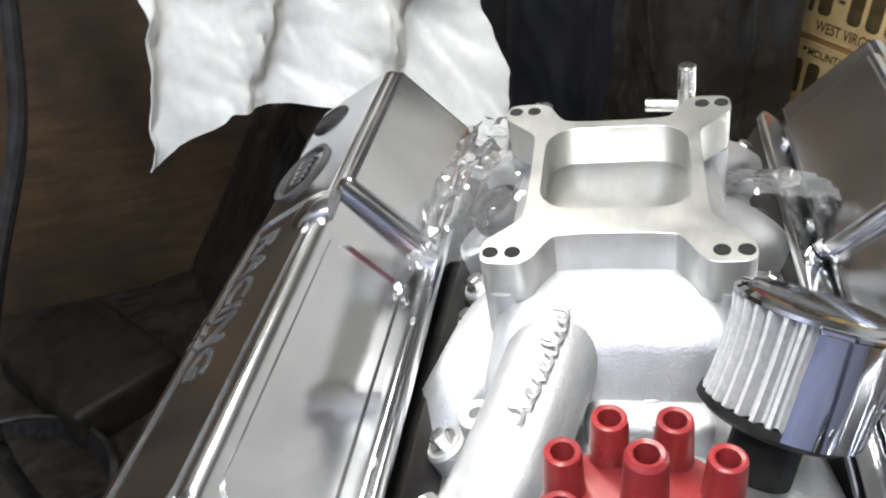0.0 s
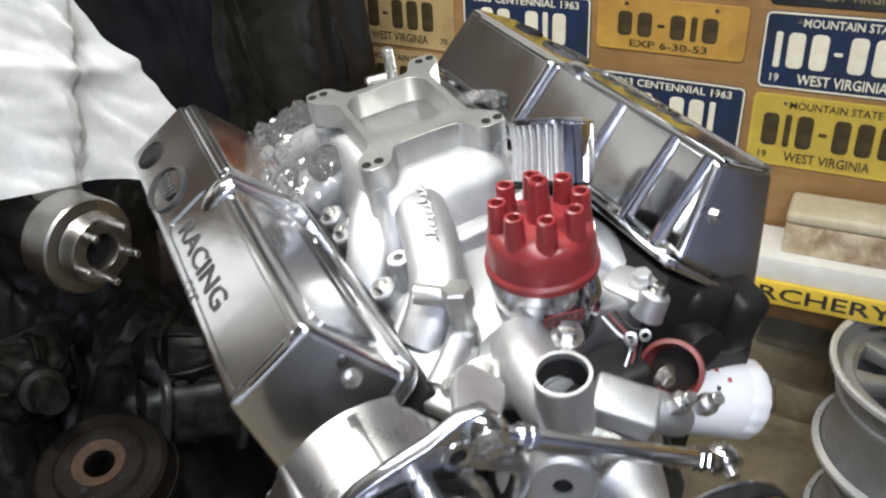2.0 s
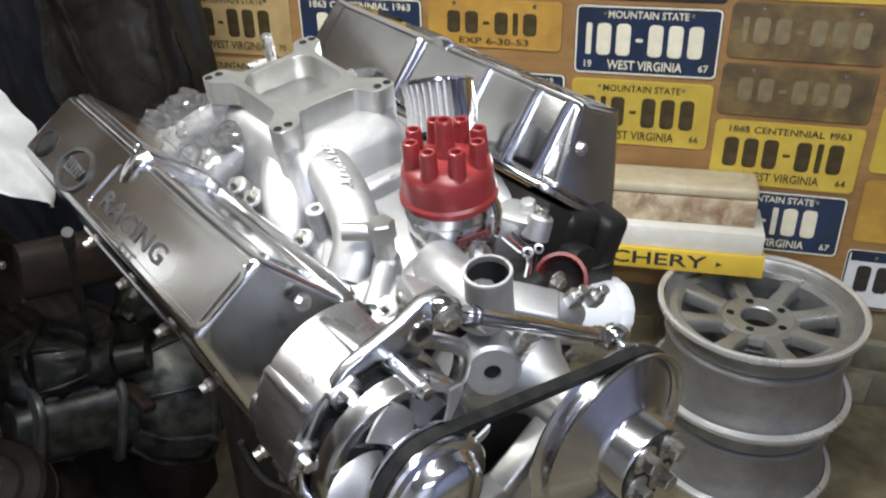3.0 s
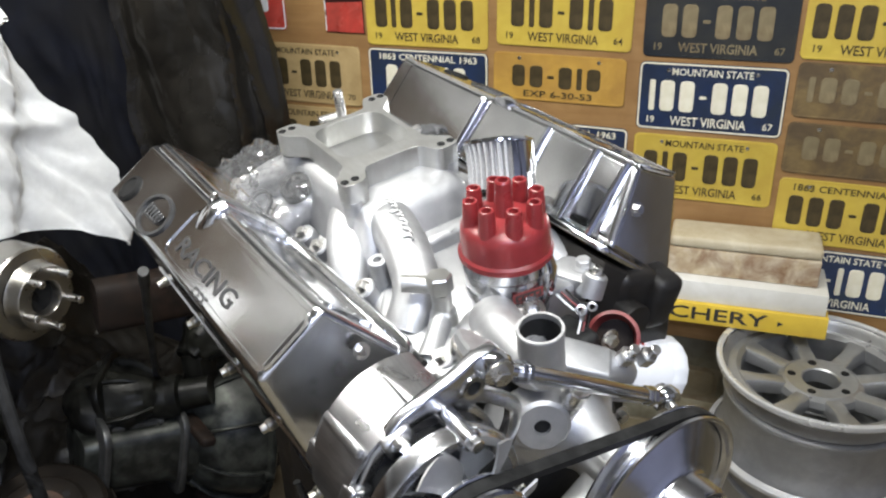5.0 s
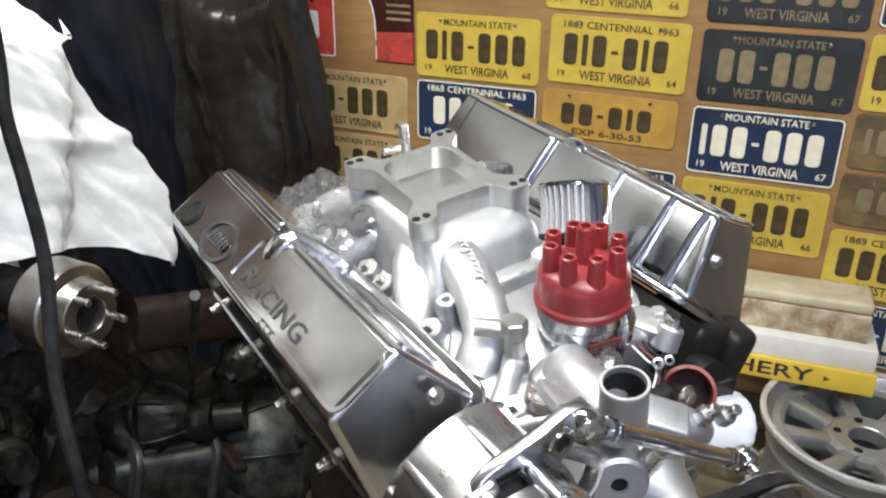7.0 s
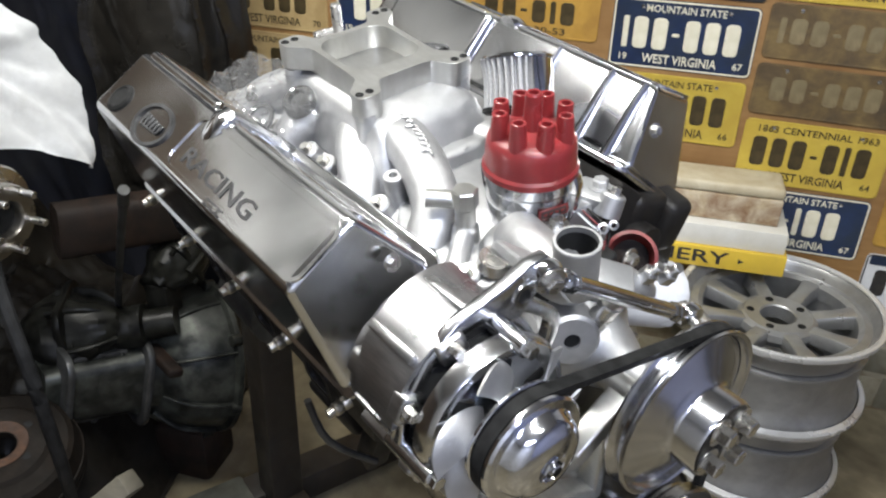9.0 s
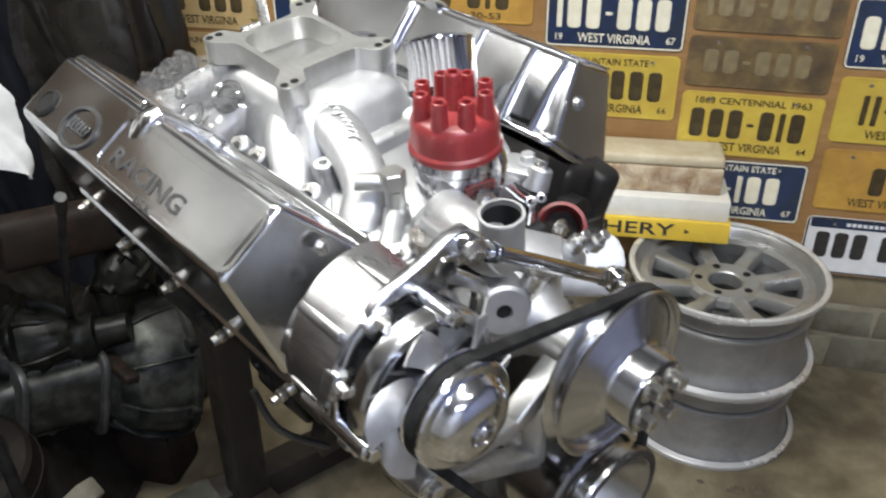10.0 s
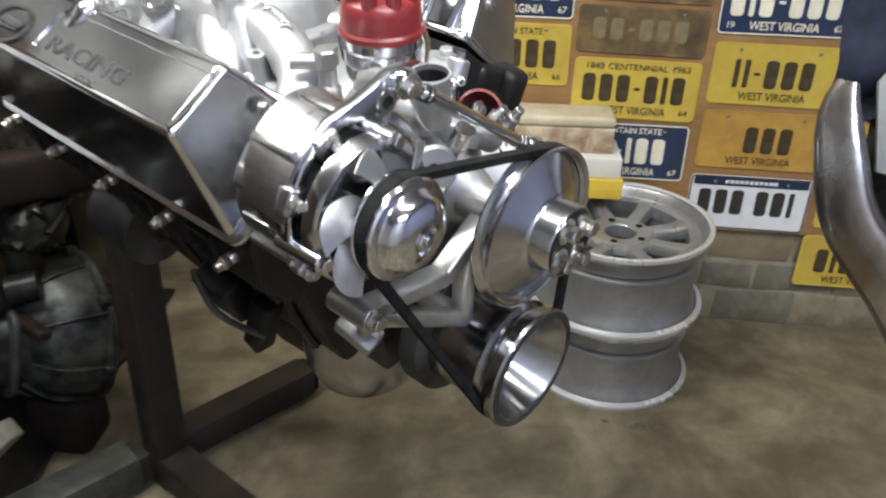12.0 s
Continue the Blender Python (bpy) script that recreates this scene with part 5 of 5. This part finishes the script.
# ---- things behind the engine ----
def drape(u, v):
    """White cloth: u along its width, v from the top down."""
    t = max(0.0, (v - 0.4) / 0.6)
    q = u + (0.09 + 0.19 * (1 - t) ** 2.2) * (1 - u)
    q = 1.14 * q - 0.05
    x = -0.822 - 0.235 * q
    y = -0.708 - 0.455 * q
    fold = 0.026 * math.sin(q * 17 + 1.6 * math.sin(v * 3.4)) * min(1, v * 1.3) + 0.016 * noise.noise((u * 5, v * 5, 2)) + 0.024 * abs(noise.noise((u * 9 + v * 3, v * 7, 6))) + 0.006 * abs(noise.noise((u * 22 + 5 * v, v * 15, 3))) + 0.002 * noise.noise((u * 48, v * 34, 5))
    fold += 0.012 * math.exp(-((v - 0.62 - 0.06 * math.sin(u * 7)) / 0.025) ** 2)
    low = 0.815 - 0.018 * noise.noise((u * 3.1, 4, 0)) - 0.15 * max(0, u - 0.8) * 4 - 0.08 * math.exp(-(u / 0.13) ** 2)
    if v < 0.4:
        a = v / 0.4 * math.pi / 2
        return (x - 0.28 * (1 - math.sin(a)) + fold, y + 0.1 * (1 - v / 0.4) + fold * 0.6, 1.2 - 0.05 * (1 - math.cos(a)) + 0.03 * noise.noise((u * 4, v * 6, 7)))
    top = 1.15 + 0.03 * noise.noise((u * 4, 2.4, 7))
    return (x + fold, y + fold * 0.6, top + (low - top) * t)


bm = sheet(130, 90, drape)
bmesh.ops.solidify(bm, geom=bm.faces[:], thickness=0.003)
thing("white_cloth", bm, CLOTH, "white cotton cloth draped over greasy car parts", "cloth", sharp=80)


def tarpfold(u, v):
    x = -1.78 + 0.8 * u
    y = -0.13 - 0.16 * (1 - u) + 0.03 * math.sin(u * 15 + 2.2 * noise.noise((u * 3, v * 2, 1))) + 0.05 * abs(noise.noise((u * 5 + v, v * 3, 1.7)))
    y += 0.012 * abs(noise.noise((u * 14 - 3 * v, v * 11, 9)))
    return (x, min(y, -0.03), 2.05 - 2.03 * v)


bm = sheet(110, 110, tarpfold)
bmesh.ops.solidify(bm, geom=bm.faces[:], thickness=0.004)
thing("hanging_tarp", bm, TARP, "dark navy tarp hanging in front of the wall", "tarp", sharp=50)


def bagfold(u, v):
    """A filled black bag: u across, v from its tied top down."""
    half = 0.135 + 0.08 * min(1.0, v * 1.7) - 0.03 * max(0.0, v - 0.85) * 6
    a = (u - 0.5) * 2
    x = -1.015 + half * a + 0.01 * noise.noise((v * 5, a, 3)) + 0.03 * v
    bulge = max(0.0, 1 - a * a) ** 0.5
    y = -0.17 - 0.1 * bulge * (0.55 + 0.45 * min(1.0, v * 1.6))
    y -= 0.05 * abs(noise.noise((u * 1.3, v * 2.6, 1.7))) + 0.02 * noise.noise((u * 2.4 - v, v * 6, 5)) + 0.006 * abs(noise.noise((u * 6 + 3 * v, v * 16, 9)))
    y -= 0.0012 * abs(noise.noise((u * 20, v * 46 + 6 * u, 4)))
    for c, k, wd in ((0.1, 0.035, 0.028), (0.86, 0.04, 0.022), (0.92, 0.03, 0.02)):
        y -= k * math.exp(-abs((u - c - 0.03 * math.sin(v * 7 + c * 30) - 0.02 * noise.noise((v * 9, c * 9, 2))) / wd) ** 1.4)
    sag = (v - 0.245 - 0.06 * (1 - a * a)) / 0.035
    y += 0.045 * math.exp(-sag * sag) * bulge - 0.03 * math.exp(-(sag + 2.0) ** 2) * bulge
    foot = max(0.0, v - 0.62)
    y -= 0.05 * foot * abs(noise.noise((u * 9 + 7 * v, v * 22, 6)))
    return (x, min(y, -0.04), 1.5 - 1.1 * v)


bm = sheet(150, 190, bagfold)
bmesh.ops.solidify(bm, geom=bm.faces[:], thickness=0.003)
thing("plastic_bag", bm, PLAST, "wrinkled glossy black plastic bag hanging in front of the wall", "plastic bag", sharp=45)


def lumps(u, v):
    x, y = -1.75 + 1.0 * u, -2.2 + 2.15 * v
    edge = min(1, 6 * (1 - u)) * min(1, 6 * v + 0.1) * min(1, 5 * (1 - v))
    h = 0.3 + 0.18 * (1 - u) + 0.22 * noise.noise((u * 3, v * 4, 3)) + 0.1 * abs(noise.noise((u * 8, v * 11, 8))) + 0.05 * abs(noise.noise((u * 22, v * 30, 2))) + 0.022 * abs(noise.noise((u * 50, v * 70, 5)))
    far = min(1.0, max(0.0, (y + 1.12) / 0.25))
    return (x + 0.05 * noise.noise((u * 6, v * 6, 1)), y, max(0.012, h * edge * (0.12 + 0.88 * far)))


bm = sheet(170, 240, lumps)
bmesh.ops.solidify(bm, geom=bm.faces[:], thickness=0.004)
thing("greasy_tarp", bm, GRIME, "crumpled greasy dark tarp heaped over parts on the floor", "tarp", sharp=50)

# hub with brake disc and the axle below the cloth
hd = Vector((0.99, -0.06, -0.02)).normalized()
hub = base("brake_hub", "bare turned steel hub with wheel studs on an axle", "brake hub")
HM = at((-0.795, -0.953, 0.75), hd, (0, 0, 1))
part("drum", lathe([(0.03, -0.095), (0.076, -0.095), (0.08, -0.09), (0.08, -0.034), (0.077, -0.03), (0.06, -0.028)], HM, 48), TURNED, hub)
part("flange", lathe([(0.06, -0.026), (0.056, -0.02), (0.055, -0.003), (0.053, 0.0), (0.03, 0.0), (0.028, -0.004), (0.028, -0.03)], HM, 48), TURNED, hub)
part("bore", lathe([(0, -0.018), (0.0285, -0.018), (0.0285, -0.03), (0, -0.03)], HM, 24), DARK, hub)
for i in range(5):
    a = math.tau * i / 5 + 0.5
    part("wheel_stud", rod(0.006, 0.028, HM @ Matrix.Translation((0.046 * math.cos(a), 0.046 * math.sin(a), 0)), 14), STEEL, hub)
part("axle_tube", tube([HM @ Vector((0, 0, -0.07)), HM @ Vector((0, 0, -0.2)), HM @ Vector((0, 0, -0.7))], [0.05, 0.04, 0.04], 20, 3), IRON, hub)
part("axle_beam", tube([(-0.85, -0.81, 0.645), (-0.67, -0.57, 0.61), (-0.55, -0.4, 0.59)], [(0.03, 0.05)] * 3, 20, 3, square=4), RUST, hub, "rusty dark axle beam")

BH = at((-0.715, -0.625, 0.275), (0.5, 0.8, -0.25), (0, 0, 1))
bell = base("bell_housing", "greasy cast gearbox bell housing lying among parts on the floor", "gearbox")
BHS = BH @ Matrix.Scale(0.95, 4)
part("bell", lathe([(0.06, -0.17), (0.085, -0.17), (0.09, -0.165), (0.094, -0.14), (0.112, -0.125), (0.138, -0.095), (0.156, -0.05), (0.164, -0.014), (0.176, -0.01), (0.178, 0.0), (0.174, 0.004), (0.158, 0.004), (0.148, -0.05), (0.128, -0.095), (0.09, -0.13), (0.06, -0.14)], BHS, 56, wave=lambda i: 1 + 0.022 * math.sin(math.tau * i * 4 / 56) + 0.014 * math.sin(math.tau * i * 7 / 56)), BELLM, bell)
for i in range(9):
    a = math.tau * i / 9 + 0.35
    c, q = math.cos(a), math.sin(a)
    part("rib", tube([BHS @ Vector((r * c, r * q, z)) for r, z in ((0.168, -0.008), (0.159, -0.05), (0.141, -0.096), (0.1, -0.138))], [(0.0035, 0.006)] * 4, 10, 4, up=BHS.to_3x3() @ Vector((0, 0, 1))), BELLM, bell)
case = part("gearbox_case", loft([[(x * k, y * k, z) for x, y in rounded(0.15, 0.17, 0.03, 3)] for z, k in ((-0.17, 1.05), (-0.19, 0.92), (-0.32, 0.86), (-0.36, 0.7))]), BELLM, bell)
case.matrix_local = BHS
for z in (-0.178, -0.335):
    part("case_flange", prism(rounded(0.19, 0.2, 0.035), 0.014, BHS @ Matrix.Translation((0, 0, z)), 0.003), GREASE, bell)
for sx in (-1, 1):
    part("side_cover", box(0.012, 0.1, 0.11, BHS @ Matrix.Translation((sx * 0.07, 0, -0.255)), 0.004, 2), GREASE, bell)
    for i in range(8):
        a = math.tau * i / 8
        part("cover_bolt", bolt(BHS @ Vector((sx * 0.076, 0.042 * math.cos(a), -0.255 + 0.046 * math.sin(a))), BHS.to_3x3() @ Vector((sx, 0, 0)), 0.006, 0.006), GREASE, bell)
part("clutch_fork", box(0.02, 0.12, 0.03, BHS @ Matrix.Translation((0.07, 0.1, -0.15)), 0.006, 3), RUST, bell)
for i in range(7):
    a = math.tau * i / 7
    part("lug", rod(0.013, 0.022, BHS @ Matrix.Translation((0.172 * math.cos(a), 0.172 * math.sin(a), -0.022)), 14), BELLM, bell)
part("foot", box(0.13, 0.12, 0.14, Matrix.Translation((-0.74, -0.665, 0.07)), 0.02), RUST, bell)

def casting(m, r, length, label, n):
    """A greasy housing: a swollen drum with a square flange, ribs, a snout and bolts."""
    c = base("axle_housing", label, "car part", m, "greasy castings")
    bm = lathe([(0, -0.02), (r * 0.5, -0.02), (r * 0.8, 0.0), (r, length * 0.2), (r * 1.02, length * 0.45), (r * 0.84, length * 0.7), (r * 0.5, length * 0.85), (r * 0.45, length), (0, length)], Matrix(), 36, wave=lambda i: 1 + 0.05 * noise.noise((math.cos(math.tau * i / 36) * 2, math.sin(math.tau * i / 36) * 2, n)) + 0.02 * math.sin(math.tau * i * 5 / 36))
    bmesh.ops.subdivide_edges(bm, edges=bm.edges[:], cuts=2, use_grid_fill=True)
    for v in bm.verts:
        v.co += v.co.normalized() * (0.018 * noise.noise(v.co * 18 + Vector((n, 0, 0))) + 0.007 * noise.noise(v.co * 55))
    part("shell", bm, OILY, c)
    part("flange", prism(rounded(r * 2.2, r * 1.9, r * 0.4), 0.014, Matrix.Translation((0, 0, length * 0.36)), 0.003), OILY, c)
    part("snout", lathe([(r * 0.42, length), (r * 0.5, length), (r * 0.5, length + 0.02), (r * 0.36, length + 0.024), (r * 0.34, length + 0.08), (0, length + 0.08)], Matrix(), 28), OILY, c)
    for i in range(7):
        a = math.tau * i / 7 + n
        q, w = math.cos(a), math.sin(a)
        part("rib", tube([(r * 1.0 * q, r * 1.0 * w, length * 0.25), (r * 0.94 * q, r * 0.94 * w, length * 0.62), (r * 0.55 * q, r * 0.55 * w, length * 0.86)], [(0.005, 0.009)] * 3, 8, 3, up=(q, w, 0)), OILY, c)
        part("flange_bolt", bolt((r * 1.0 * q, r * 0.88 * w, length * 0.36 + 0.014), (0, 0, 1), 0.007, 0.008), OILY, c)
    part("prop", box(0.05, 0.05, 0.3, m.inverted() @ Matrix.Translation((m.translation.x, m.translation.y, m.translation.z - r * 0.9 - 0.11)), 0.006), OILY, c)
    return c


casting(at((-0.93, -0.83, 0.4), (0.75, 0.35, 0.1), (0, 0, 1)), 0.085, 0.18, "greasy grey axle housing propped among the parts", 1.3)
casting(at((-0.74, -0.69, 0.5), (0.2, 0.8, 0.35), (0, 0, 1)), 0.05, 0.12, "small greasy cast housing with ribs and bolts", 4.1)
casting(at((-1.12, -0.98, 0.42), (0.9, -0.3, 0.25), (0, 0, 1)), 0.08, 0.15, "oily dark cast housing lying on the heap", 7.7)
drum = base("brake_drum", "rusty brake drum lying on clutter on the floor", "brake drum", pose(-0.85, -1.04, 0.32, 12, 10, 0) @ Matrix.Scale(0.82, 4))
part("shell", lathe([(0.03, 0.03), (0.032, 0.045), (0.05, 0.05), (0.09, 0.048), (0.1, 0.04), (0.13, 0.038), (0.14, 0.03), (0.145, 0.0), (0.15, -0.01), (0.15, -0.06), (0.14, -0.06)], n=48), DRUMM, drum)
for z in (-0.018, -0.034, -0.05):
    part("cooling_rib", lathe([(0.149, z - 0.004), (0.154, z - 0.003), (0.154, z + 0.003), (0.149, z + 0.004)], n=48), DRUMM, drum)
part("rust_ring", lathe([(0.034, 0.0462), (0.05, 0.0515), (0.056, 0.0513), (0.056, 0.049)], n=40), RUSTY, drum, "orange rust round the bore")
for i in range(5):
    a = math.tau * i / 5
    part("stud_hole", lathe([(0, 0.0495), (0.009, 0.0495), (0.009, 0.045)], Matrix.Translation((0.065 * math.cos(a), 0.065 * math.sin(a), 0.0)), 14), DARK, drum)
timber = base("timber_block", "pale weathered timber prop leaning among the parts", "timber")
part("beam", box(0.034, 0.04, 0.267, at((-0.630, -1.139, 0.330), (-0.677, -0.295, -0.675)), 0.004), TIMBER, timber)

pan = base("drain_pan", "black round drain pan on the floor", "drain pan", pose(-1.12, -1.6, 0.0))
part("bowl", lathe([(0, 0.006), (0.17, 0.006), (0.2, 0.09), (0.204, 0.09), (0.176, 0.0), (0, 0.0)], n=48), RUBBER, pan)
part("rim", lathe([(0.198, 0.088), (0.21, 0.088), (0.212, 0.092), (0.206, 0.096), (0.198, 0.094)], n=48), GREASE, pan, "worn grey rim")
carton = base("dark_carton", "dark greasy carton on a pale wooden strip", "box", pose(-1.42, -1.4, 0.0, 0, 0, 24))
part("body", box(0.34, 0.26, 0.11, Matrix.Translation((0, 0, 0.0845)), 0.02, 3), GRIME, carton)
part("strip", box(0.345, 0.265, 0.028, Matrix.Translation((0, 0, 0.0145)), 0.003), TIMBER, carton, "pale wooden strip")

pry = base("steel_rod", "thin grey steel rod leaning against the engine", "rod")
part("shaft", tube([(-0.535, -1.009, 0.848), (-0.722, -0.826, 0.583), (-0.98, -0.566, 0.203)], 0.0062, 12, 3), GREASE, pry)
part("handle", rod(0.008, 0.05, at((-0.535, -1.009, 0.848), (0.58, -0.57, 0.83)), 14), GREASE, pry)

# oil stains soaked into the floor
def stain(x, y, r, seed):
    pts = []
    for i in range(28):
        a = math.tau * i / 28
        k = r * (0.7 + 0.5 * noise.noise((math.cos(a) * 1.3, math.sin(a) * 1.3, seed)) + 0.25 * noise.noise((math.cos(a) * 4, math.sin(a) * 4, seed + 3)))
        pts.append((k * math.cos(a) * 1.5, k * math.sin(a)))
    thing("oil_stain", prism(pts, 0.0012, Matrix(), 0), STAIN, "dark oil stain soaked into the concrete floor", "stain", "oil stains", m=Matrix.Translation((x, y, 0.0002)))


for k, (x, y, r) in enumerate(((0.511, -0.474, 0.018), (0.433, -0.465, 0.008), (0.554, -0.467, 0.014))):
    stain(x, y, r, 3.7 * k + 1)

# hanging cable beside the cloth
bm = tube([(-0.46, -1.29, 2.49), (-0.456, -1.298, 1.75), (-0.449, -1.308, 1.305), (-0.438, -1.323, 1.215), (-0.421, -1.332, 1.156), (-0.399, -1.347, 1.087), (-0.368, -1.387, 0.994), (-0.331, -1.413, 0.9), (-0.36, -1.38, 0.73), (-0.5, -1.26, 0.45), (-0.7, -1.2, 0.18), (-0.72, -1.25, 0.012)], 0.0064, 10, 8)
thing("hanging_cable", bm, RUBBER, "thick dark cable hanging down to the floor", "cable")

# chrome bumper end and the navy jacket at the right
bump = base("chrome_bumper", "scuffed chrome bumper end leaning on end", "bumper", pose(-0.006, 0.051, -0.074))
part("blade", tube([(0.545, -1.125, 1.075), (0.541, -1.132, 1.045), (0.546, -1.15, 1.0), (0.566, -1.18, 0.93), (0.63, -1.22, 0.85), (0.69, -1.25, 0.75), (0.76, -1.27, 0.6), (0.82, -1.28, 0.3), (0.84, -1.28, 0.0)], [(0.012, 0.008), (0.022, 0.012), (0.028, 0.016), (0.032, 0.018), (0.034, 0.018), (0.036, 0.018), (0.036, 0.018), (0.036, 0.018), (0.036, 0.018)], 24, 6, up=(-0.6, -0.8, 0.2), square=2.6), OLDCHROME, bump)
part("backing_plate", tube([(0.67, -1.12, 1.1), (0.66, -1.14, 1.0), (0.69, -1.17, 0.9), (0.77, -1.2, 0.75), (0.86, -1.22, 0.3), (0.87, -1.22, 0.0)], [(0.08, 0.012)] * 6, 14, 5, up=(-0.6, -0.8, 0.2), square=4), GREASE, bump)
for z in (0.88, 0.79):
    part("rivet", lathe([(0.006, 0), (0.005, 0.003), (0, 0.004)], at((0.6 + (0.88 - z) * 0.55, -1.215 - (0.88 - z) * 0.3, z), (-0.35, -0.85, 0.3)), 14), STEEL, bump)
part("panel", prism([(-0.022, -0.07), (0.05, -0.09), (0.07, 0.06), (0.02, 0.075), (-0.02, 0.03)], 0.006, at((0.6, -1.125, 1.045), (0.09, -0.86, 0.5), (1, 0.1, 0)), 0.002), DULLP, bump, "dull grey inner panel")


def jacket(u, v):
    a = (u - 0.5) * 2
    return (0.667 + 0.13 * a + 0.01 * noise.noise((u * 6, v * 5, 3)), -1.05 - 0.03 * math.cos(a * 2.2) + 0.02 * noise.noise((u * 5, v * 7, 1)), 1.376 - 0.36 * v + 0.1 * a * v)


bm = sheet(24, 24, jacket)
bmesh.ops.solidify(bm, geom=bm.faces[:], thickness=0.012)
thing("navy_jacket", bm, NAVY, "dark navy jacket hung over the bumper end", "jacket", sharp=60)

# clear bag of small parts on the manifold
def bagskin(u, v):
    a, b = (u - 0.5) * 2, (v - 0.5) * 2
    r = max(0.0, 1 - a * a) * max(0.0, 1 - b * b)
    h = 0.02 * r ** 0.5 * (0.55 + 0.45 * u) + 0.012 * abs(noise.noise((u * 5 + v * 3, v * 5, 1))) + 0.007 * abs(noise.noise((u * 11 - v * 4, v * 10 + u * 4, 4))) + 0.003 * abs(noise.noise((u * 17 + v * 6, v * 15, 2)))
    return (a * 0.1 + 0.006 * noise.noise((u * 5, v * 5, 8)), b * 0.058, max(h, 0.0005 * (1 + u)))


bag = base("parts_bag", "clear crinkled plastic bag of small parts on the manifold", "plastic bag", ENGINE @ pose(-0.09, -0.1, -0.066, 18, -4, 4))
bm = sheet(38, 25, bagskin)
bmesh.ops.triangulate(bm, faces=bm.faces[:])
film = part("film", bm, FILM, bag, sharp=12)
film.visible_shadow = False
part("round_plug", lathe([(0, 0.008), (0.009, 0.008), (0.0105, 0.012), (0.0165, 0.012), (0.019, 0.009), (0.02, 0.0), (0, 0.0)], pose(0.058, 0.022, 0.003, 10, 8, 0), 28), IRON, bag, "dark round plug")
part("ring", lathe([(0.013, 0.0), (0.018, 0.0), (0.018, 0.004), (0.013, 0.004), (0.013, 0.0)], pose(0.03, -0.018, 0.004, 20, 12, 0), 28), DARKMET, bag, "dark ring")
for k in range(3):
    part("small_part", hexa(0.006, 0.012, pose(-0.02 - 0.014 * k, 0.012 * math.sin(k * 2), 0.004, 40 * k, 70, 20 * k)), STEEL, bag)
bag2 = base("parts_bag", "small clear plastic bag beside the carburettor flange", "plastic bag", ENGINE @ pose(-0.085, 0.1, -0.068, -20, 0, 80))
bm = sheet(32, 20, bagskin)
bm.transform(Matrix.Diagonal((0.5, 0.55, 0.4, 1)))
film2 = part("film", bm, FILM, bag2, sharp=9)
film2.visible_shadow = False
part("small_part", hexa(0.006, 0.01, pose(0.01, 0, 0.004, 30, 60, 0)), STEEL, bag2)

# rough stones in the wall's foot
STONES = [material(f"stone_{n}", a, b, 11, 0.0, (0.75, 0.95), 0.9, 45, c, 7, spec=0.3) for n, a, b, c in (
    ("cream", (0.22, 0.2, 0.14), (0.33, 0.305, 0.225), (0.13, 0.1, 0.055)), ("brown", (0.13, 0.095, 0.048), (0.22, 0.17, 0.095), (0.25, 0.22, 0.15)),
    ("grey", (0.16, 0.155, 0.12), (0.24, 0.23, 0.18), (0.1, 0.085, 0.05)))]
wall = bpy.data.objects["wall_north"]
rnd = random.Random(5)
for row, (z0, z1) in enumerate(((0.003, 0.1), (0.106, 0.185), (0.191, 0.28))):
    x = -0.6 + 0.07 * row
    while x < 2.2:
        w = rnd.uniform(0.09, 0.24)
        h = z1 - z0 - rnd.uniform(0.0, 0.012)
        bm = box(w, 0.016, h, bev=0.006, seg=2)
        for v in bm.verts:
            v.co += Vector((0.012 * noise.noise(v.co * 14 + Vector((x, 0, row))), 0.004 * noise.noise(v.co * 20 + Vector((0, x, row))), 0.009 * noise.noise(v.co * 12 + Vector((row, 0, x)))))
        ob = part("stone", bm, STONES[rnd.choice((0, 0, 1, 2)) if row == 0 else rnd.choice((0, 2, 2, 1))], wall)
        ob.matrix_world = Matrix.Translation((x + w / 2, 0.0165, (z0 + z1) / 2))
        x += w + 0.004
